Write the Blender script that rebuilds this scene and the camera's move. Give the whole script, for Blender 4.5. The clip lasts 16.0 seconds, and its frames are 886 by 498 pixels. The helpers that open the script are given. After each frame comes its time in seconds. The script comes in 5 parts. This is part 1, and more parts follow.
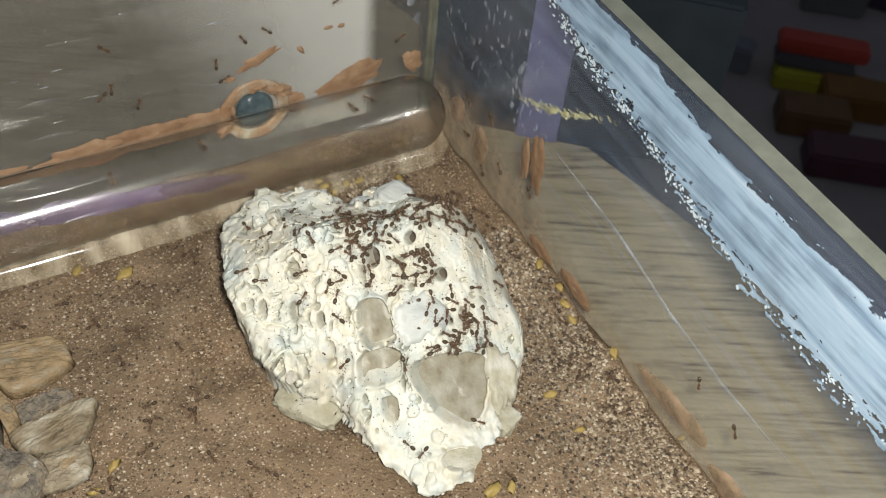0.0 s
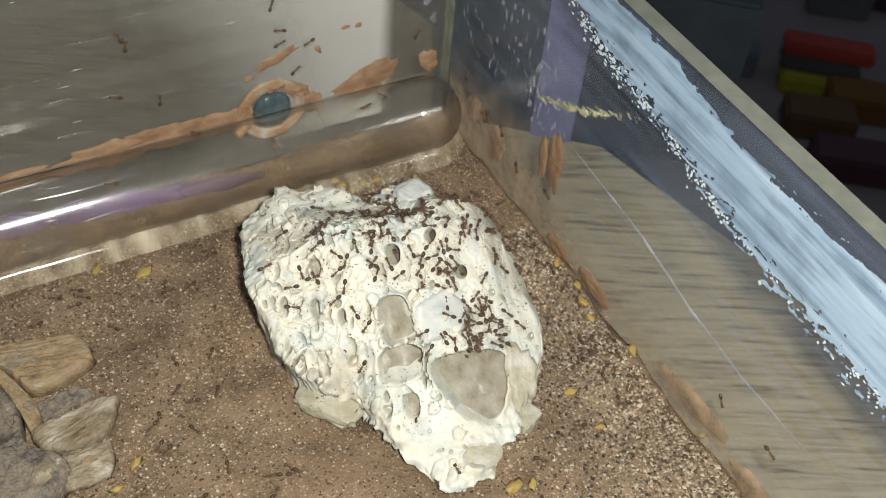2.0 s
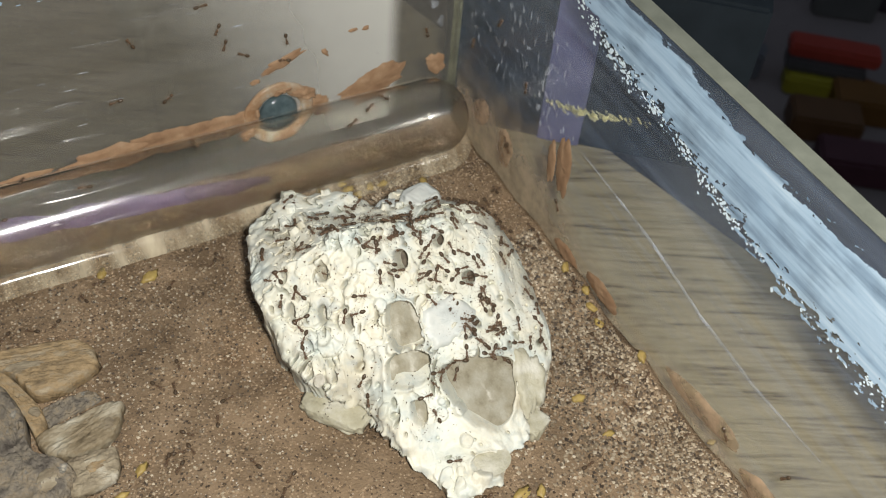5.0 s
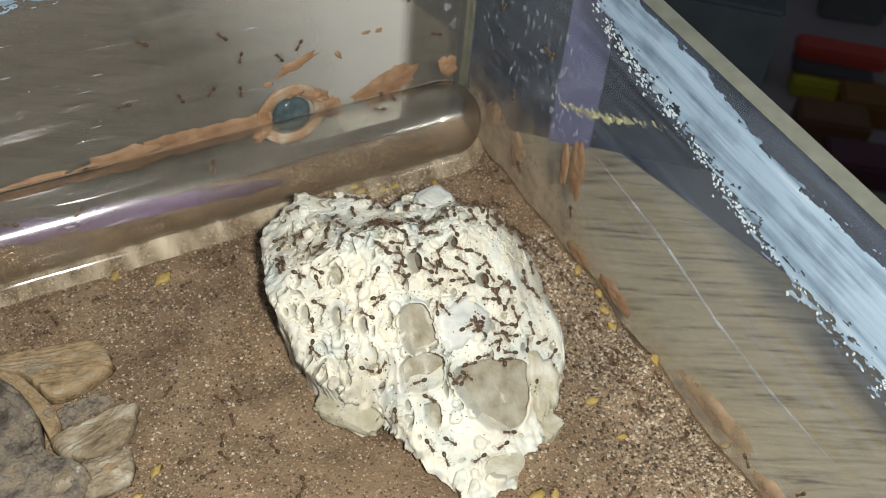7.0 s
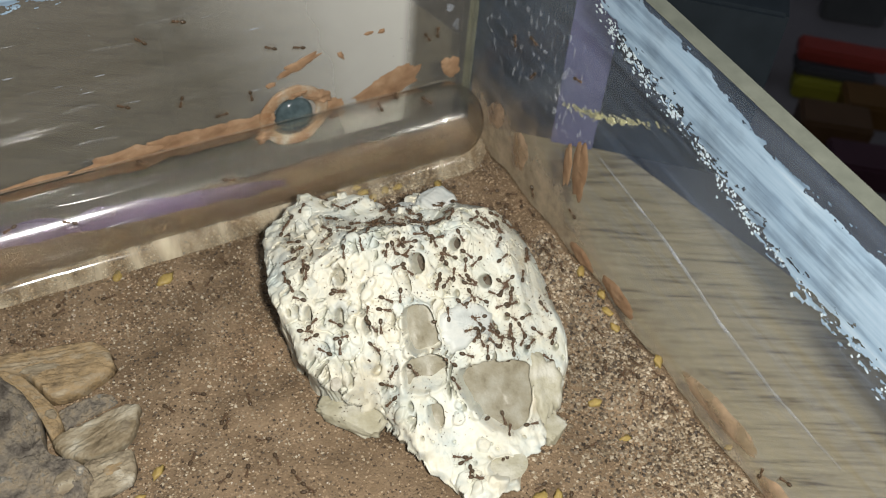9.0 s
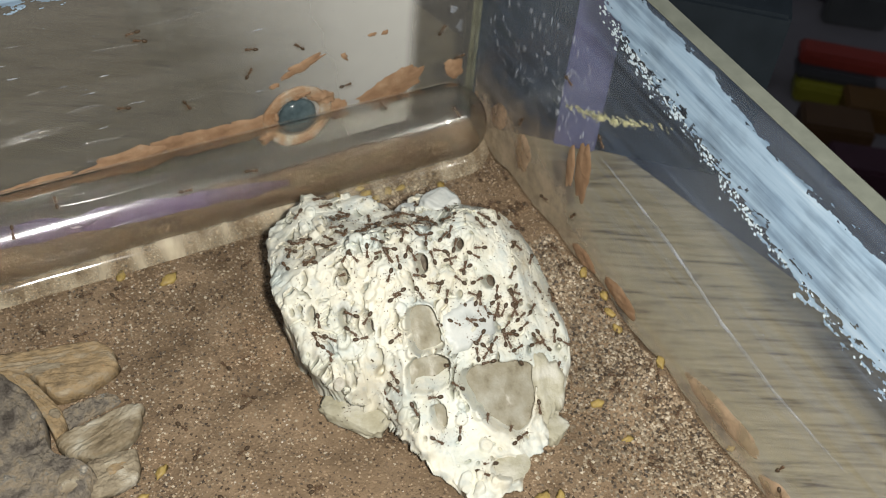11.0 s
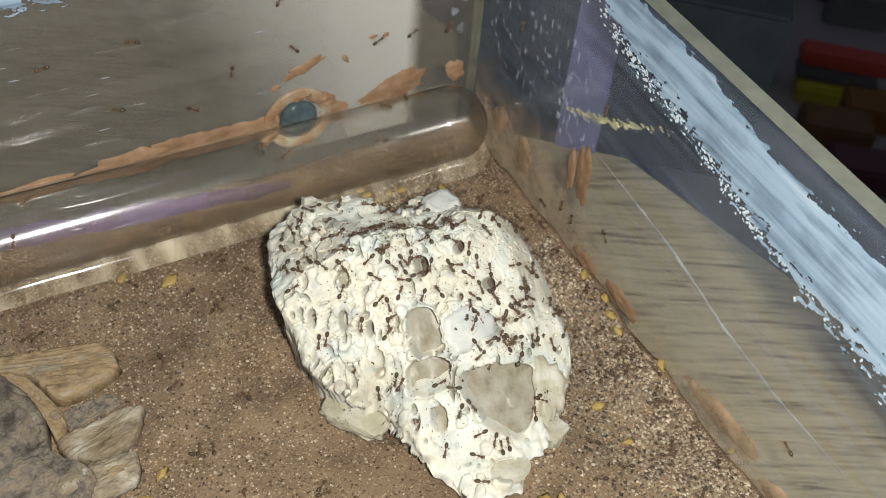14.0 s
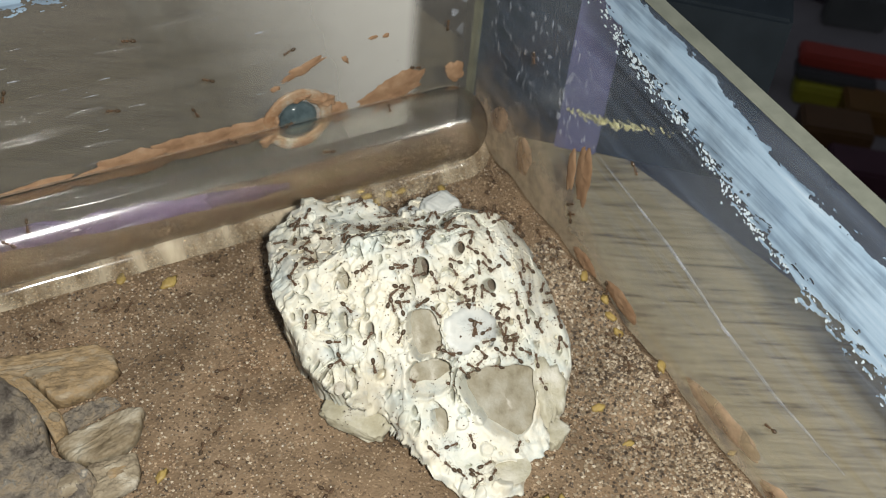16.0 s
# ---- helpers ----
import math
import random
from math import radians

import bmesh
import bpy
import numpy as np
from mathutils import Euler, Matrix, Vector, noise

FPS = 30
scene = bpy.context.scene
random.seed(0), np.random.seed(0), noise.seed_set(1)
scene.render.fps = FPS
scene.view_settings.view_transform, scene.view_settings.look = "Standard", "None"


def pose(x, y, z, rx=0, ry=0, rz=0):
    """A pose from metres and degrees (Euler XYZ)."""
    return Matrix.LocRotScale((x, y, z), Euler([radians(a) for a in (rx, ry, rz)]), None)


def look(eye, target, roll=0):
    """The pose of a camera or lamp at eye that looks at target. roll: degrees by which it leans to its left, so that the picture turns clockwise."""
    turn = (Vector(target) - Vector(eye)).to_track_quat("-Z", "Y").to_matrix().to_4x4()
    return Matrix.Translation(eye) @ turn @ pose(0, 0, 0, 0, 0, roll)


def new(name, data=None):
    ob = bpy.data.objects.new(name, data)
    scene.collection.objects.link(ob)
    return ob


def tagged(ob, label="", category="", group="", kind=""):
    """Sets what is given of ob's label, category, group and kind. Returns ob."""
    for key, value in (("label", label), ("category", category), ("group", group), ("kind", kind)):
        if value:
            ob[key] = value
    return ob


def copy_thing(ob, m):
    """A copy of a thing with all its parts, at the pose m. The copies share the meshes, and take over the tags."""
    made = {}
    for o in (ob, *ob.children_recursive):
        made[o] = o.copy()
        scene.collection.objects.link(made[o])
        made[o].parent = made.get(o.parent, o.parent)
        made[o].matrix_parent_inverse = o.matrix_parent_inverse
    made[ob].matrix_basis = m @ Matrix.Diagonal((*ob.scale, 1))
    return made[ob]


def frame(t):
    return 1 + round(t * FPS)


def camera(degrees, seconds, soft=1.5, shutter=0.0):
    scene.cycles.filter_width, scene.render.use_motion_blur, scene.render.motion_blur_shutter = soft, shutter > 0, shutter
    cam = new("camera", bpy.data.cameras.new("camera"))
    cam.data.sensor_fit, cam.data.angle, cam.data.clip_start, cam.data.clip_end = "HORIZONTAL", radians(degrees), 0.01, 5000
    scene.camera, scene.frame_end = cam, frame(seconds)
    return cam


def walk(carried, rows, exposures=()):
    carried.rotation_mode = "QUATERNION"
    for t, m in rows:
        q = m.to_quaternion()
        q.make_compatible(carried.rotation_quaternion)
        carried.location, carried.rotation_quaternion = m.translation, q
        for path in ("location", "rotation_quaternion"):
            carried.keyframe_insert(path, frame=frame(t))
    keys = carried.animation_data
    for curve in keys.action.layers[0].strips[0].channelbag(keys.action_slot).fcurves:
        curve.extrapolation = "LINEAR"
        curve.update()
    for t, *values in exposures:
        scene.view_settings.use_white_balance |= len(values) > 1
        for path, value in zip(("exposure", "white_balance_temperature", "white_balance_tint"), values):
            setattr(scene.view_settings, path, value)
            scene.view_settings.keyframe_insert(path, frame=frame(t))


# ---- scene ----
cam = camera(45.0, 16.0, soft=1.0, shutter=0.6)
PATH = [
    (0, (-0.08948, -0.15636, 0.14688), (-0.01680, -0.03939, 0.00185), 6.30),
    (0.5, (-0.08974, -0.15633, 0.14655), (-0.01776, -0.03863, 0.00176), 5.91),
    (1, (-0.09193, -0.15591, 0.14723), (-0.01944, -0.03853, 0.00243), 6.08),
    (1.5, (-0.09267, -0.15623, 0.14691), (-0.02006, -0.03873, 0.00227), 6.05),
    (2, (-0.09257, -0.15609, 0.14611), (-0.01997, -0.03831, 0.00170), 6.02),
    (2.5, (-0.09273, -0.15570, 0.14639), (-0.02014, -0.03810, 0.00182), 6.02),
    (3, (-0.09307, -0.15552, 0.14580), (-0.02006, -0.03773, 0.00160), 6.08),
    (3.5, (-0.09255, -0.15472, 0.14589), (-0.01983, -0.03711, 0.00139), 6.07),
    (4, (-0.09254, -0.15460, 0.14588), (-0.02003, -0.03689, 0.00136), 6.03),
    (6.5, (-0.09322, -0.15378, 0.14528), (-0.02160, -0.03519, 0.00103), 5.87),
    (7, (-0.09400, -0.15361, 0.14566), (-0.02244, -0.03498, 0.00141), 5.86),
    (7.5, (-0.09392, -0.15380, 0.14533), (-0.02233, -0.03490, 0.00133), 5.86),
    (8, (-0.09437, -0.15347, 0.14572), (-0.02251, -0.03494, 0.00155), 6.00),
    (8.5, (-0.09427, -0.15351, 0.14575), (-0.02286, -0.03462, 0.00165), 5.79),
    (9, (-0.09414, -0.15331, 0.14534), (-0.02271, -0.03440, 0.00127), 5.84),
    (11.5, (-0.09483, -0.15363, 0.14539), (-0.02341, -0.03424, 0.00171), 5.97),
    (12, (-0.09469, -0.15320, 0.14550), (-0.02340, -0.03400, 0.00159), 6.03),
    (12.5, (-0.09448, -0.15294, 0.14559), (-0.02333, -0.03376, 0.00160), 5.96),
    (13, (-0.09426, -0.15294, 0.14559), (-0.02330, -0.03370, 0.00155), 5.86),
    (13.5, (-0.09437, -0.15329, 0.14573), (-0.02340, -0.03394, 0.00179), 5.83),
    (14, (-0.09467, -0.15337, 0.14572), (-0.02331, -0.03402, 0.00197), 5.99),
    (14.5, (-0.09438, -0.15370, 0.14594), (-0.02341, -0.03419, 0.00213), 5.84),
    (15, (-0.09497, -0.15341, 0.14580), (-0.02325, -0.03407, 0.00223), 6.10),
    (15.5, (-0.09469, -0.15292, 0.14573), (-0.02311, -0.03374, 0.00196), 6.10),
    (16, (-0.09480, -0.15296, 0.14549), (-0.02312, -0.03364, 0.00187), 6.08),
]
walk(cam, [(t, look(e, g, r)) for t, e, g, r in PATH])

cam.data.dof.use_dof, cam.data.dof.focus_distance, cam.data.dof.aperture_fstop = True, 0.157, 52.0

# ---- light: a phone torch beside the lens, and a dim room ----
world = bpy.data.worlds.new("dim_room")
scene.world = world
world.use_nodes = True
world.node_tree.nodes["Background"].inputs[0].default_value = (0.75, 0.85, 1.0, 1)
world.node_tree.nodes["Background"].inputs[1].default_value = 0.25
torch = bpy.data.lights.new("torch", "POINT")
torch.energy, torch.shadow_soft_size, torch.color = 1.86, 0.0048, (0.98, 0.955, 0.88)
torch_ob = new("torch", torch)
torch_ob.location = (-0.0815, -0.1570, 0.1500)
scene.view_settings.exposure = 0.0

MM = 0.001
rng = np.random.default_rng(7)


# ---- materials ----
def material(name, color, rough=0.6, metal=0.0, spec=0.5, trans=0.0, ior=1.45):
    m = bpy.data.materials.new(name)
    m.use_nodes = True
    b = m.node_tree.nodes["Principled BSDF"]
    b.inputs["Base Color"].default_value = (*color, 1)
    b.inputs["Roughness"].default_value = rough
    b.inputs["Metallic"].default_value = metal
    b.inputs["Specular IOR Level"].default_value = spec
    b.inputs["Transmission Weight"].default_value = trans
    b.inputs["IOR"].default_value = ior
    return m


def node(m, kind, **inputs):
    n = m.node_tree.nodes.new(kind)
    for key, value in inputs.items():
        n.inputs[key.replace("_", " ")].default_value = value
    return n


def wire(m, a, out, b, into):
    m.node_tree.links.new(a.outputs[out], b.inputs[into])


def ramp(m, source, out, stops):
    n = m.node_tree.nodes.new("ShaderNodeValToRGB")
    e = n.color_ramp.elements
    while len(e) < len(stops):
        e.new(0.5)
    for el, (p, c) in zip(e, stops):
        el.position, el.color = p, (*c, 1)
    wire(m, source, out, n, "Fac")
    return n


def textured(name, stops, size, rough=0.7, bump=0.3, bump_size=None, detail=6.0, stretch=(1, 1, 1), spec=0.4, trans=0.0, depth=0.0004, turn=0.0):
    """Base colour from noise of that size in metres, with a finer bump."""
    m = material(name, stops[0][1], rough, 0.0, spec, trans)
    b = m.node_tree.nodes["Principled BSDF"]
    co = node(m, "ShaderNodeTexCoord")
    mp = node(m, "ShaderNodeMapping")
    first = node(m, "ShaderNodeMapping")
    first.inputs["Rotation"].default_value = (0, 0, radians(turn))
    mp.inputs["Scale"].default_value = stretch
    wire(m, co, "Object", first, "Vector")
    wire(m, first, "Vector", mp, "Vector")
    n = node(m, "ShaderNodeTexNoise", Scale=1 / size, Detail=detail, Roughness=0.62)
    wire(m, mp, "Vector", n, "Vector")
    r = ramp(m, n, "Fac", stops)
    wire(m, r, "Color", b, "Base Color")
    f = node(m, "ShaderNodeTexNoise", Scale=1 / (bump_size or size / 4), Detail=4.0)
    wire(m, mp, "Vector", f, "Vector")
    bp = node(m, "ShaderNodeBump", Strength=bump, Distance=depth)
    wire(m, f, "Fac", bp, "Height")
    wire(m, bp, "Normal", b, "Normal")
    rr = node(m, "ShaderNodeMapRange")
    rr.inputs["To Min"].default_value, rr.inputs["To Max"].default_value = max(rough - 0.12, 0.02), min(rough + 0.12, 1)
    wire(m, n, "Fac", rr, "Value")
    wire(m, rr, "Result", b, "Roughness")
    return m


def island_tinted(name, stops, rough=0.6, spec=0.4):
    """Colour that varies from piece to piece of one joined mesh."""
    m = material(name, stops[0][1], rough, 0, spec)
    g = node(m, "ShaderNodeNewGeometry")
    r = ramp(m, g, "Random Per Island", stops)
    wire(m, r, "Color", m.node_tree.nodes["Principled BSDF"], "Base Color")
    return m


def pane_glass(name, tint, haze, gloss_rough, dust_rgb=(0.55, 0.56, 0.6), streak=(1, 1, 1), size=0.006, spread=(0.4, 2.0), bends=False):
    """Clear pane: light passes straight through, with a surface gloss and a faint dusty haze."""
    m = bpy.data.materials.new(name)
    m.use_nodes = True
    t = m.node_tree
    t.nodes.remove(t.nodes["Principled BSDF"])
    clear = node(m, "ShaderNodeBsdfRefraction", Color=(*tint, 1), Roughness=0.02, IOR=1.47) if bends else node(m, "ShaderNodeBsdfTransparent", Color=(*tint, 1))
    gloss, dust = node(m, "ShaderNodeBsdfGlossy", Color=(1, 1, 1, 1), Roughness=gloss_rough), node(m, "ShaderNodeBsdfDiffuse", Color=(*dust_rgb, 1))
    face, power, fres = node(m, "ShaderNodeLayerWeight", Blend=0.5), node(m, "ShaderNodeMath"), node(m, "ShaderNodeMath")
    power.operation, fres.operation = "POWER", "MULTIPLY_ADD"
    power.inputs[1].default_value, fres.inputs[1].default_value, fres.inputs[2].default_value = 5.0, 0.95, 0.045
    wire(m, face, "Facing", power, 0)
    wire(m, power, "Value", fres, 0)
    mix, mix2 = node(m, "ShaderNodeMixShader"), node(m, "ShaderNodeMixShader")
    co, mp, no = node(m, "ShaderNodeTexCoord"), node(m, "ShaderNodeMapping"), node(m, "ShaderNodeTexNoise", Scale=1 / size, Detail=5.0)
    mp.inputs["Scale"].default_value = streak
    wire(m, co, "Object", mp, "Vector")
    wire(m, mp, "Vector", no, "Vector")
    rr = node(m, "ShaderNodeMapRange")
    rr.inputs["From Min"].default_value, rr.inputs["From Max"].default_value = 0.4, 0.75
    rr.inputs["To Min"].default_value, rr.inputs["To Max"].default_value = haze * spread[0], haze * spread[1]
    wire(m, no, "Fac", rr, "Value")
    wire(m, rr, "Result", mix2, "Fac")
    m.node_tree.links.new(clear.outputs[0], mix2.inputs[1])
    m.node_tree.links.new(dust.outputs[0], mix2.inputs[2])
    wire(m, fres, "Value", mix, "Fac")
    m.node_tree.links.new(mix2.outputs[0], mix.inputs[1])
    m.node_tree.links.new(gloss.outputs[0], mix.inputs[2])
    m.node_tree.links.new(mix.outputs[0], t.nodes["Material Output"].inputs["Surface"])
    return m


GLASS = pane_glass("clear_glass", (0.95, 0.97, 0.96), 0.033, 0.02)
HAZY_GLASS = pane_glass("hazy_glass", (0.56, 0.565, 0.56), 0.105, 0.08, (0.5, 0.485, 0.46), (0.10, 1, 1.6), spread=(0.85, 1.35))
SCUFFED_GLASS = pane_glass("scuffed_glass", (0.92, 0.935, 0.94), 0.064, 0.30, (0.35, 0.46, 0.67), (1, 0.10, 2.4), 0.004)
TUBE_GLASS = pane_glass("tube_glass", (0.815, 0.81, 0.795), 0.034, 0.12, (0.34, 0.31, 0.27), (0.4, 1, 1), 0.006, (0.2, 1.8), True)
# pale haze that paints the bright refraction along the tube's foot
BEAD_GLASS = pane_glass("painted_tube_refraction", (0.93, 0.92, 0.86), 0.36, 0.10, (0.66, 0.58, 0.43), (1, 0.3, 0.3), 0.004, (0.2, 1.9))
VIOLET_FILM = pane_glass("violet_film", (0.46, 0.35, 0.60), 0.46, 0.75, (0.065, 0.036, 0.12), (0.3, 1, 1), 0.010, (0.3, 1.8))
EDGE_LIGHT = pane_glass("painted_edge_light", (0.92, 0.90, 0.86), 0.26, 0.2, (0.42, 0.385, 0.33))
STREAK_GLASS = pane_glass("clear_dried_streak", (0.97, 0.97, 0.96), 0.05, 0.14)
RIM = textured("ground_glass_edge", [(0.3, (0.13, 0.14, 0.115)), (0.7, (0.19, 0.20, 0.165))], 0.004, 0.45, 0.1)
PLASTER = textured("white_plaster", [(0.24, (0.30, 0.285, 0.25)), (0.34, (0.47, 0.475, 0.445)), (0.44, (0.585, 0.56, 0.475)), (0.54, (0.61, 0.60, 0.54)), (0.66, (0.48, 0.505, 0.485)), (0.80, (0.62, 0.61, 0.57))], 0.005, 0.5, 0.4, 0.0007, depth=0.0003)
def tinted(m, stops, size, seed=0.0):
    """Multiply a material's colour by slow blotches."""
    b = m.node_tree.nodes["Principled BSDF"]
    source = b.inputs["Base Color"].links[0].from_socket
    co, mp, n = node(m, "ShaderNodeTexCoord"), node(m, "ShaderNodeMapping"), node(m, "ShaderNodeTexNoise", Scale=1 / size, Detail=5.0, Roughness=0.6)
    mp.inputs["Location"].default_value = (seed, seed, 0)
    wire(m, co, "Object", mp, "Vector")
    wire(m, mp, "Vector", n, "Vector")
    r, mix = ramp(m, n, "Fac", stops), m.node_tree.nodes.new("ShaderNodeMix")
    mix.data_type, mix.blend_type = "RGBA", "MULTIPLY"
    mix.inputs[0].default_value = 1.0
    m.node_tree.links.new(source, mix.inputs[6])
    m.node_tree.links.new(r.outputs["Color"], mix.inputs[7])
    m.node_tree.links.new(mix.outputs[2], b.inputs["Base Color"])
    return m


tinted(PLASTER, [(0.34, (0.85, 0.89, 0.88)), (0.44, (0.96, 0.985, 0.97)), (0.54, (1.02, 1.01, 0.97)), (0.64, (0.97, 0.94, 0.87)), (0.72, (0.88, 0.81, 0.70))], 0.008, 3.0)
PLASTER_BLUE = textured("bluish_plaster", [(0.28, (0.34, 0.35, 0.335)), (0.45, (0.46, 0.48, 0.46)), (0.6, (0.53, 0.535, 0.50)), (0.8, (0.44, 0.46, 0.44))], 0.004, 0.45, 0.3, 0.0008, depth=0.0002)
CHAMBER = textured("grey_chamber_floor", [(0.25, (0.15, 0.125, 0.082)), (0.42, (0.245, 0.22, 0.16)), (0.7, (0.33, 0.315, 0.26))], 0.003, 0.4, 0.3, 0.0008)
# near-black floor colour paints in the shade of deep small pits
PIT_SHADE = textured("shade_dark_pit_floor", [(0.3, (0.05, 0.038, 0.026)), (0.7, (0.13, 0.105, 0.078))], 0.002, 0.6, 0.4, 0.0006)
FILM = textured("beige_resin_film", [(0.3, (0.30, 0.275, 0.19)), (0.5, (0.40, 0.375, 0.285)), (0.7, (0.52, 0.50, 0.43))], 0.004, 0.5, 0.5, 0.0008)
SAND = textured("brown_sand", [(0.25, (0.105, 0.072, 0.045)), (0.5, (0.205, 0.147, 0.094)), (0.75, (0.30, 0.222, 0.148))], 0.009, 0.9, 1.0, 0.0004, spec=0.2)
GRAIN = island_tinted("sand_grains", [(0.0, (0.045, 0.03, 0.02)), (0.22, (0.13, 0.092, 0.06)), (0.6, (0.255, 0.185, 0.12)), (0.93, (0.33, 0.245, 0.16)), (1.0, (0.43, 0.345, 0.245))], 0.7)
GRAVEL = island_tinted("debris_grains", [(0.0, (0.035, 0.025, 0.018)), (0.22, (0.092, 0.070, 0.05)), (0.42, (0.19, 0.148, 0.102)), (0.75, (0.31, 0.255, 0.18)), (1.0, (0.50, 0.44, 0.345))], 0.5)
CLAY = textured("red_clay", [(0.25, (0.18, 0.102, 0.056)), (0.45, (0.25, 0.150, 0.085)), (0.62, (0.30, 0.190, 0.112)), (0.8, (0.37, 0.265, 0.18))], 0.004, 0.8, 0.3, 0.0006)
WOOD = textured("oak_table", [(0.33, (0.14, 0.105, 0.06)), (0.40, (0.28, 0.228, 0.135)), (0.52, (0.385, 0.32, 0.195)), (0.64, (0.43, 0.36, 0.225)), (0.78, (0.51, 0.43, 0.27))], 0.0045, 0.5, 0.25, 0.003, stretch=(0.34, 4.2, 1), turn=27, detail=5.0)
BARK = textured("weathered_wood", [(0.28, (0.09, 0.062, 0.036)), (0.40, (0.20, 0.145, 0.083)), (0.50, (0.29, 0.205, 0.11)), (0.58, (0.27, 0.21, 0.135)), (0.72, (0.40, 0.33, 0.23))], 0.0030, 0.7, 0.9, 0.0005, detail=11.0, stretch=(0.75, 1.35, 1), depth=0.0003, turn=14)
BARK_GREY = textured("grey_wood", [(0.28, (0.08, 0.06, 0.04)), (0.42, (0.18, 0.143, 0.096)), (0.56, (0.27, 0.225, 0.155)), (0.72, (0.47, 0.435, 0.36))], 0.0040, 0.75, 0.9, 0.0006, detail=10.0, stretch=(0.6, 1.3, 1), depth=0.0003)
BARK_DARK = textured("dark_bark", [(0.30, (0.055, 0.045, 0.036)), (0.42, (0.115, 0.098, 0.080)), (0.50, (0.17, 0.145, 0.112)), (0.58, (0.22, 0.175, 0.12)), (0.64, (0.165, 0.155, 0.135)), (0.73, (0.42, 0.37, 0.29))], 0.0032, 0.7, 1.0, 0.0005, detail=12.0, depth=0.0004)
YELLOW = textured("yellow_seed_husk", [(0.3, (0.24, 0.16, 0.05)), (0.7, (0.44, 0.33, 0.11))], 0.0015, 0.5, 0.3, 0.0005)
def chalk(name, stretch):
    """Brushed chalky coat: streaks along the brush, thin enough in places to see through."""
    m = material(name, (0.5, 0.6, 0.72), 0.6, 0, 0.3)
    b = m.node_tree.nodes["Principled BSDF"]
    co, mp = node(m, "ShaderNodeTexCoord"), node(m, "ShaderNodeMapping")
    mp.inputs["Scale"].default_value = stretch
    wire(m, co, "Object", mp, "Vector")
    streaks, blotch = node(m, "ShaderNodeTexNoise", Scale=260.0, Detail=5.0, Roughness=0.55), node(m, "ShaderNodeTexNoise", Scale=110.0, Detail=5.0)
    wire(m, mp, "Vector", streaks, "Vector")
    wire(m, co, "Object", blotch, "Vector")
    r = ramp(m, streaks, "Fac", [(0.26, (0.20, 0.30, 0.43)), (0.46, (0.285, 0.405, 0.54)), (0.62, (0.37, 0.495, 0.63)), (0.78, (0.57, 0.68, 0.77))])
    wire(m, r, "Color", b, "Base Color")
    add = node(m, "ShaderNodeMath")
    add.operation = "ADD"
    wire(m, streaks, "Fac", add, 0)
    wire(m, blotch, "Fac", add, 1)
    al = node(m, "ShaderNodeMapRange")
    al.inputs["From Min"].default_value, al.inputs["From Max"].default_value = 0.70, 1.05
    al.inputs["To Min"].default_value, al.inputs["To Max"].default_value = 0.42, 0.88
    wire(m, add, "Value", al, "Value")
    wire(m, al, "Result", b, "Alpha")
    bp = node(m, "ShaderNodeBump", Strength=0.15, Distance=0.0003)
    wire(m, streaks, "Fac", bp, "Height")
    wire(m, bp, "Normal", b, "Normal")
    return m


FLUON = chalk("chalky_blue_white_film", (1, 0.16, 2.2))
FLUON_BACK = chalk("chalky_film_back", (0.16, 1, 2.2))
DRIED = pane_glass("dried_residue", (0.9, 0.92, 0.95), 0.30, 0.25, (0.56, 0.60, 0.68))
CLAY_THIN = pane_glass("thin_clay_film", (0.9, 0.8, 0.7), 0.62, 0.5, (0.46, 0.32, 0.21), (1, 1, 1), 0.004, (0.3, 1.7))
FLAKE = material("white_flakes", (0.54, 0.63, 0.69), 0.6)
ANT_DARK = textured("ant_brown", [(0.3, (0.042, 0.029, 0.019)), (0.7, (0.085, 0.056, 0.034))], 0.0006, 0.25, 0.1, 0.0002)
ANT_HEAD = textured("ant_reddish", [(0.3, (0.066, 0.040, 0.024)), (0.7, (0.125, 0.074, 0.042))], 0.0006, 0.32, 0.1, 0.0002)
ANT_LEG = material("ant_leg", (0.16, 0.10, 0.055), 0.4)
ROOM = textured("dark_room_wall", [(0.3, (0.075, 0.068, 0.073)), (0.7, (0.19, 0.172, 0.182))], 0.3, 0.8, 0.1)
PLUG = textured("blue_grey_silicone", [(0.3, (0.035, 0.052, 0.058)), (0.7, (0.10, 0.135, 0.145))], 0.003, 0.14, 0.2)
VIOLET = textured("violet_plastic", [(0.3, (0.10, 0.10, 0.20)), (0.7, (0.145, 0.14, 0.27))], 0.01, 0.4, 0.1)
GLUE = pane_glass("pale_dried_glue", (0.9, 0.9, 0.8), 0.16, 0.10, (0.62, 0.60, 0.42), (1, 1, 1), 0.002)


for m, seed in ((SAND, 1.0), (GRAIN, 1.0), (GRAVEL, 5.0)):
    tinted(m, [(0.32, (0.66, 0.63, 0.60)), (0.45, (0.92, 0.90, 0.88)), (0.58, (1.08, 1.05, 1.02)), (0.72, (1.05, 0.94, 0.86))], 0.016, seed)


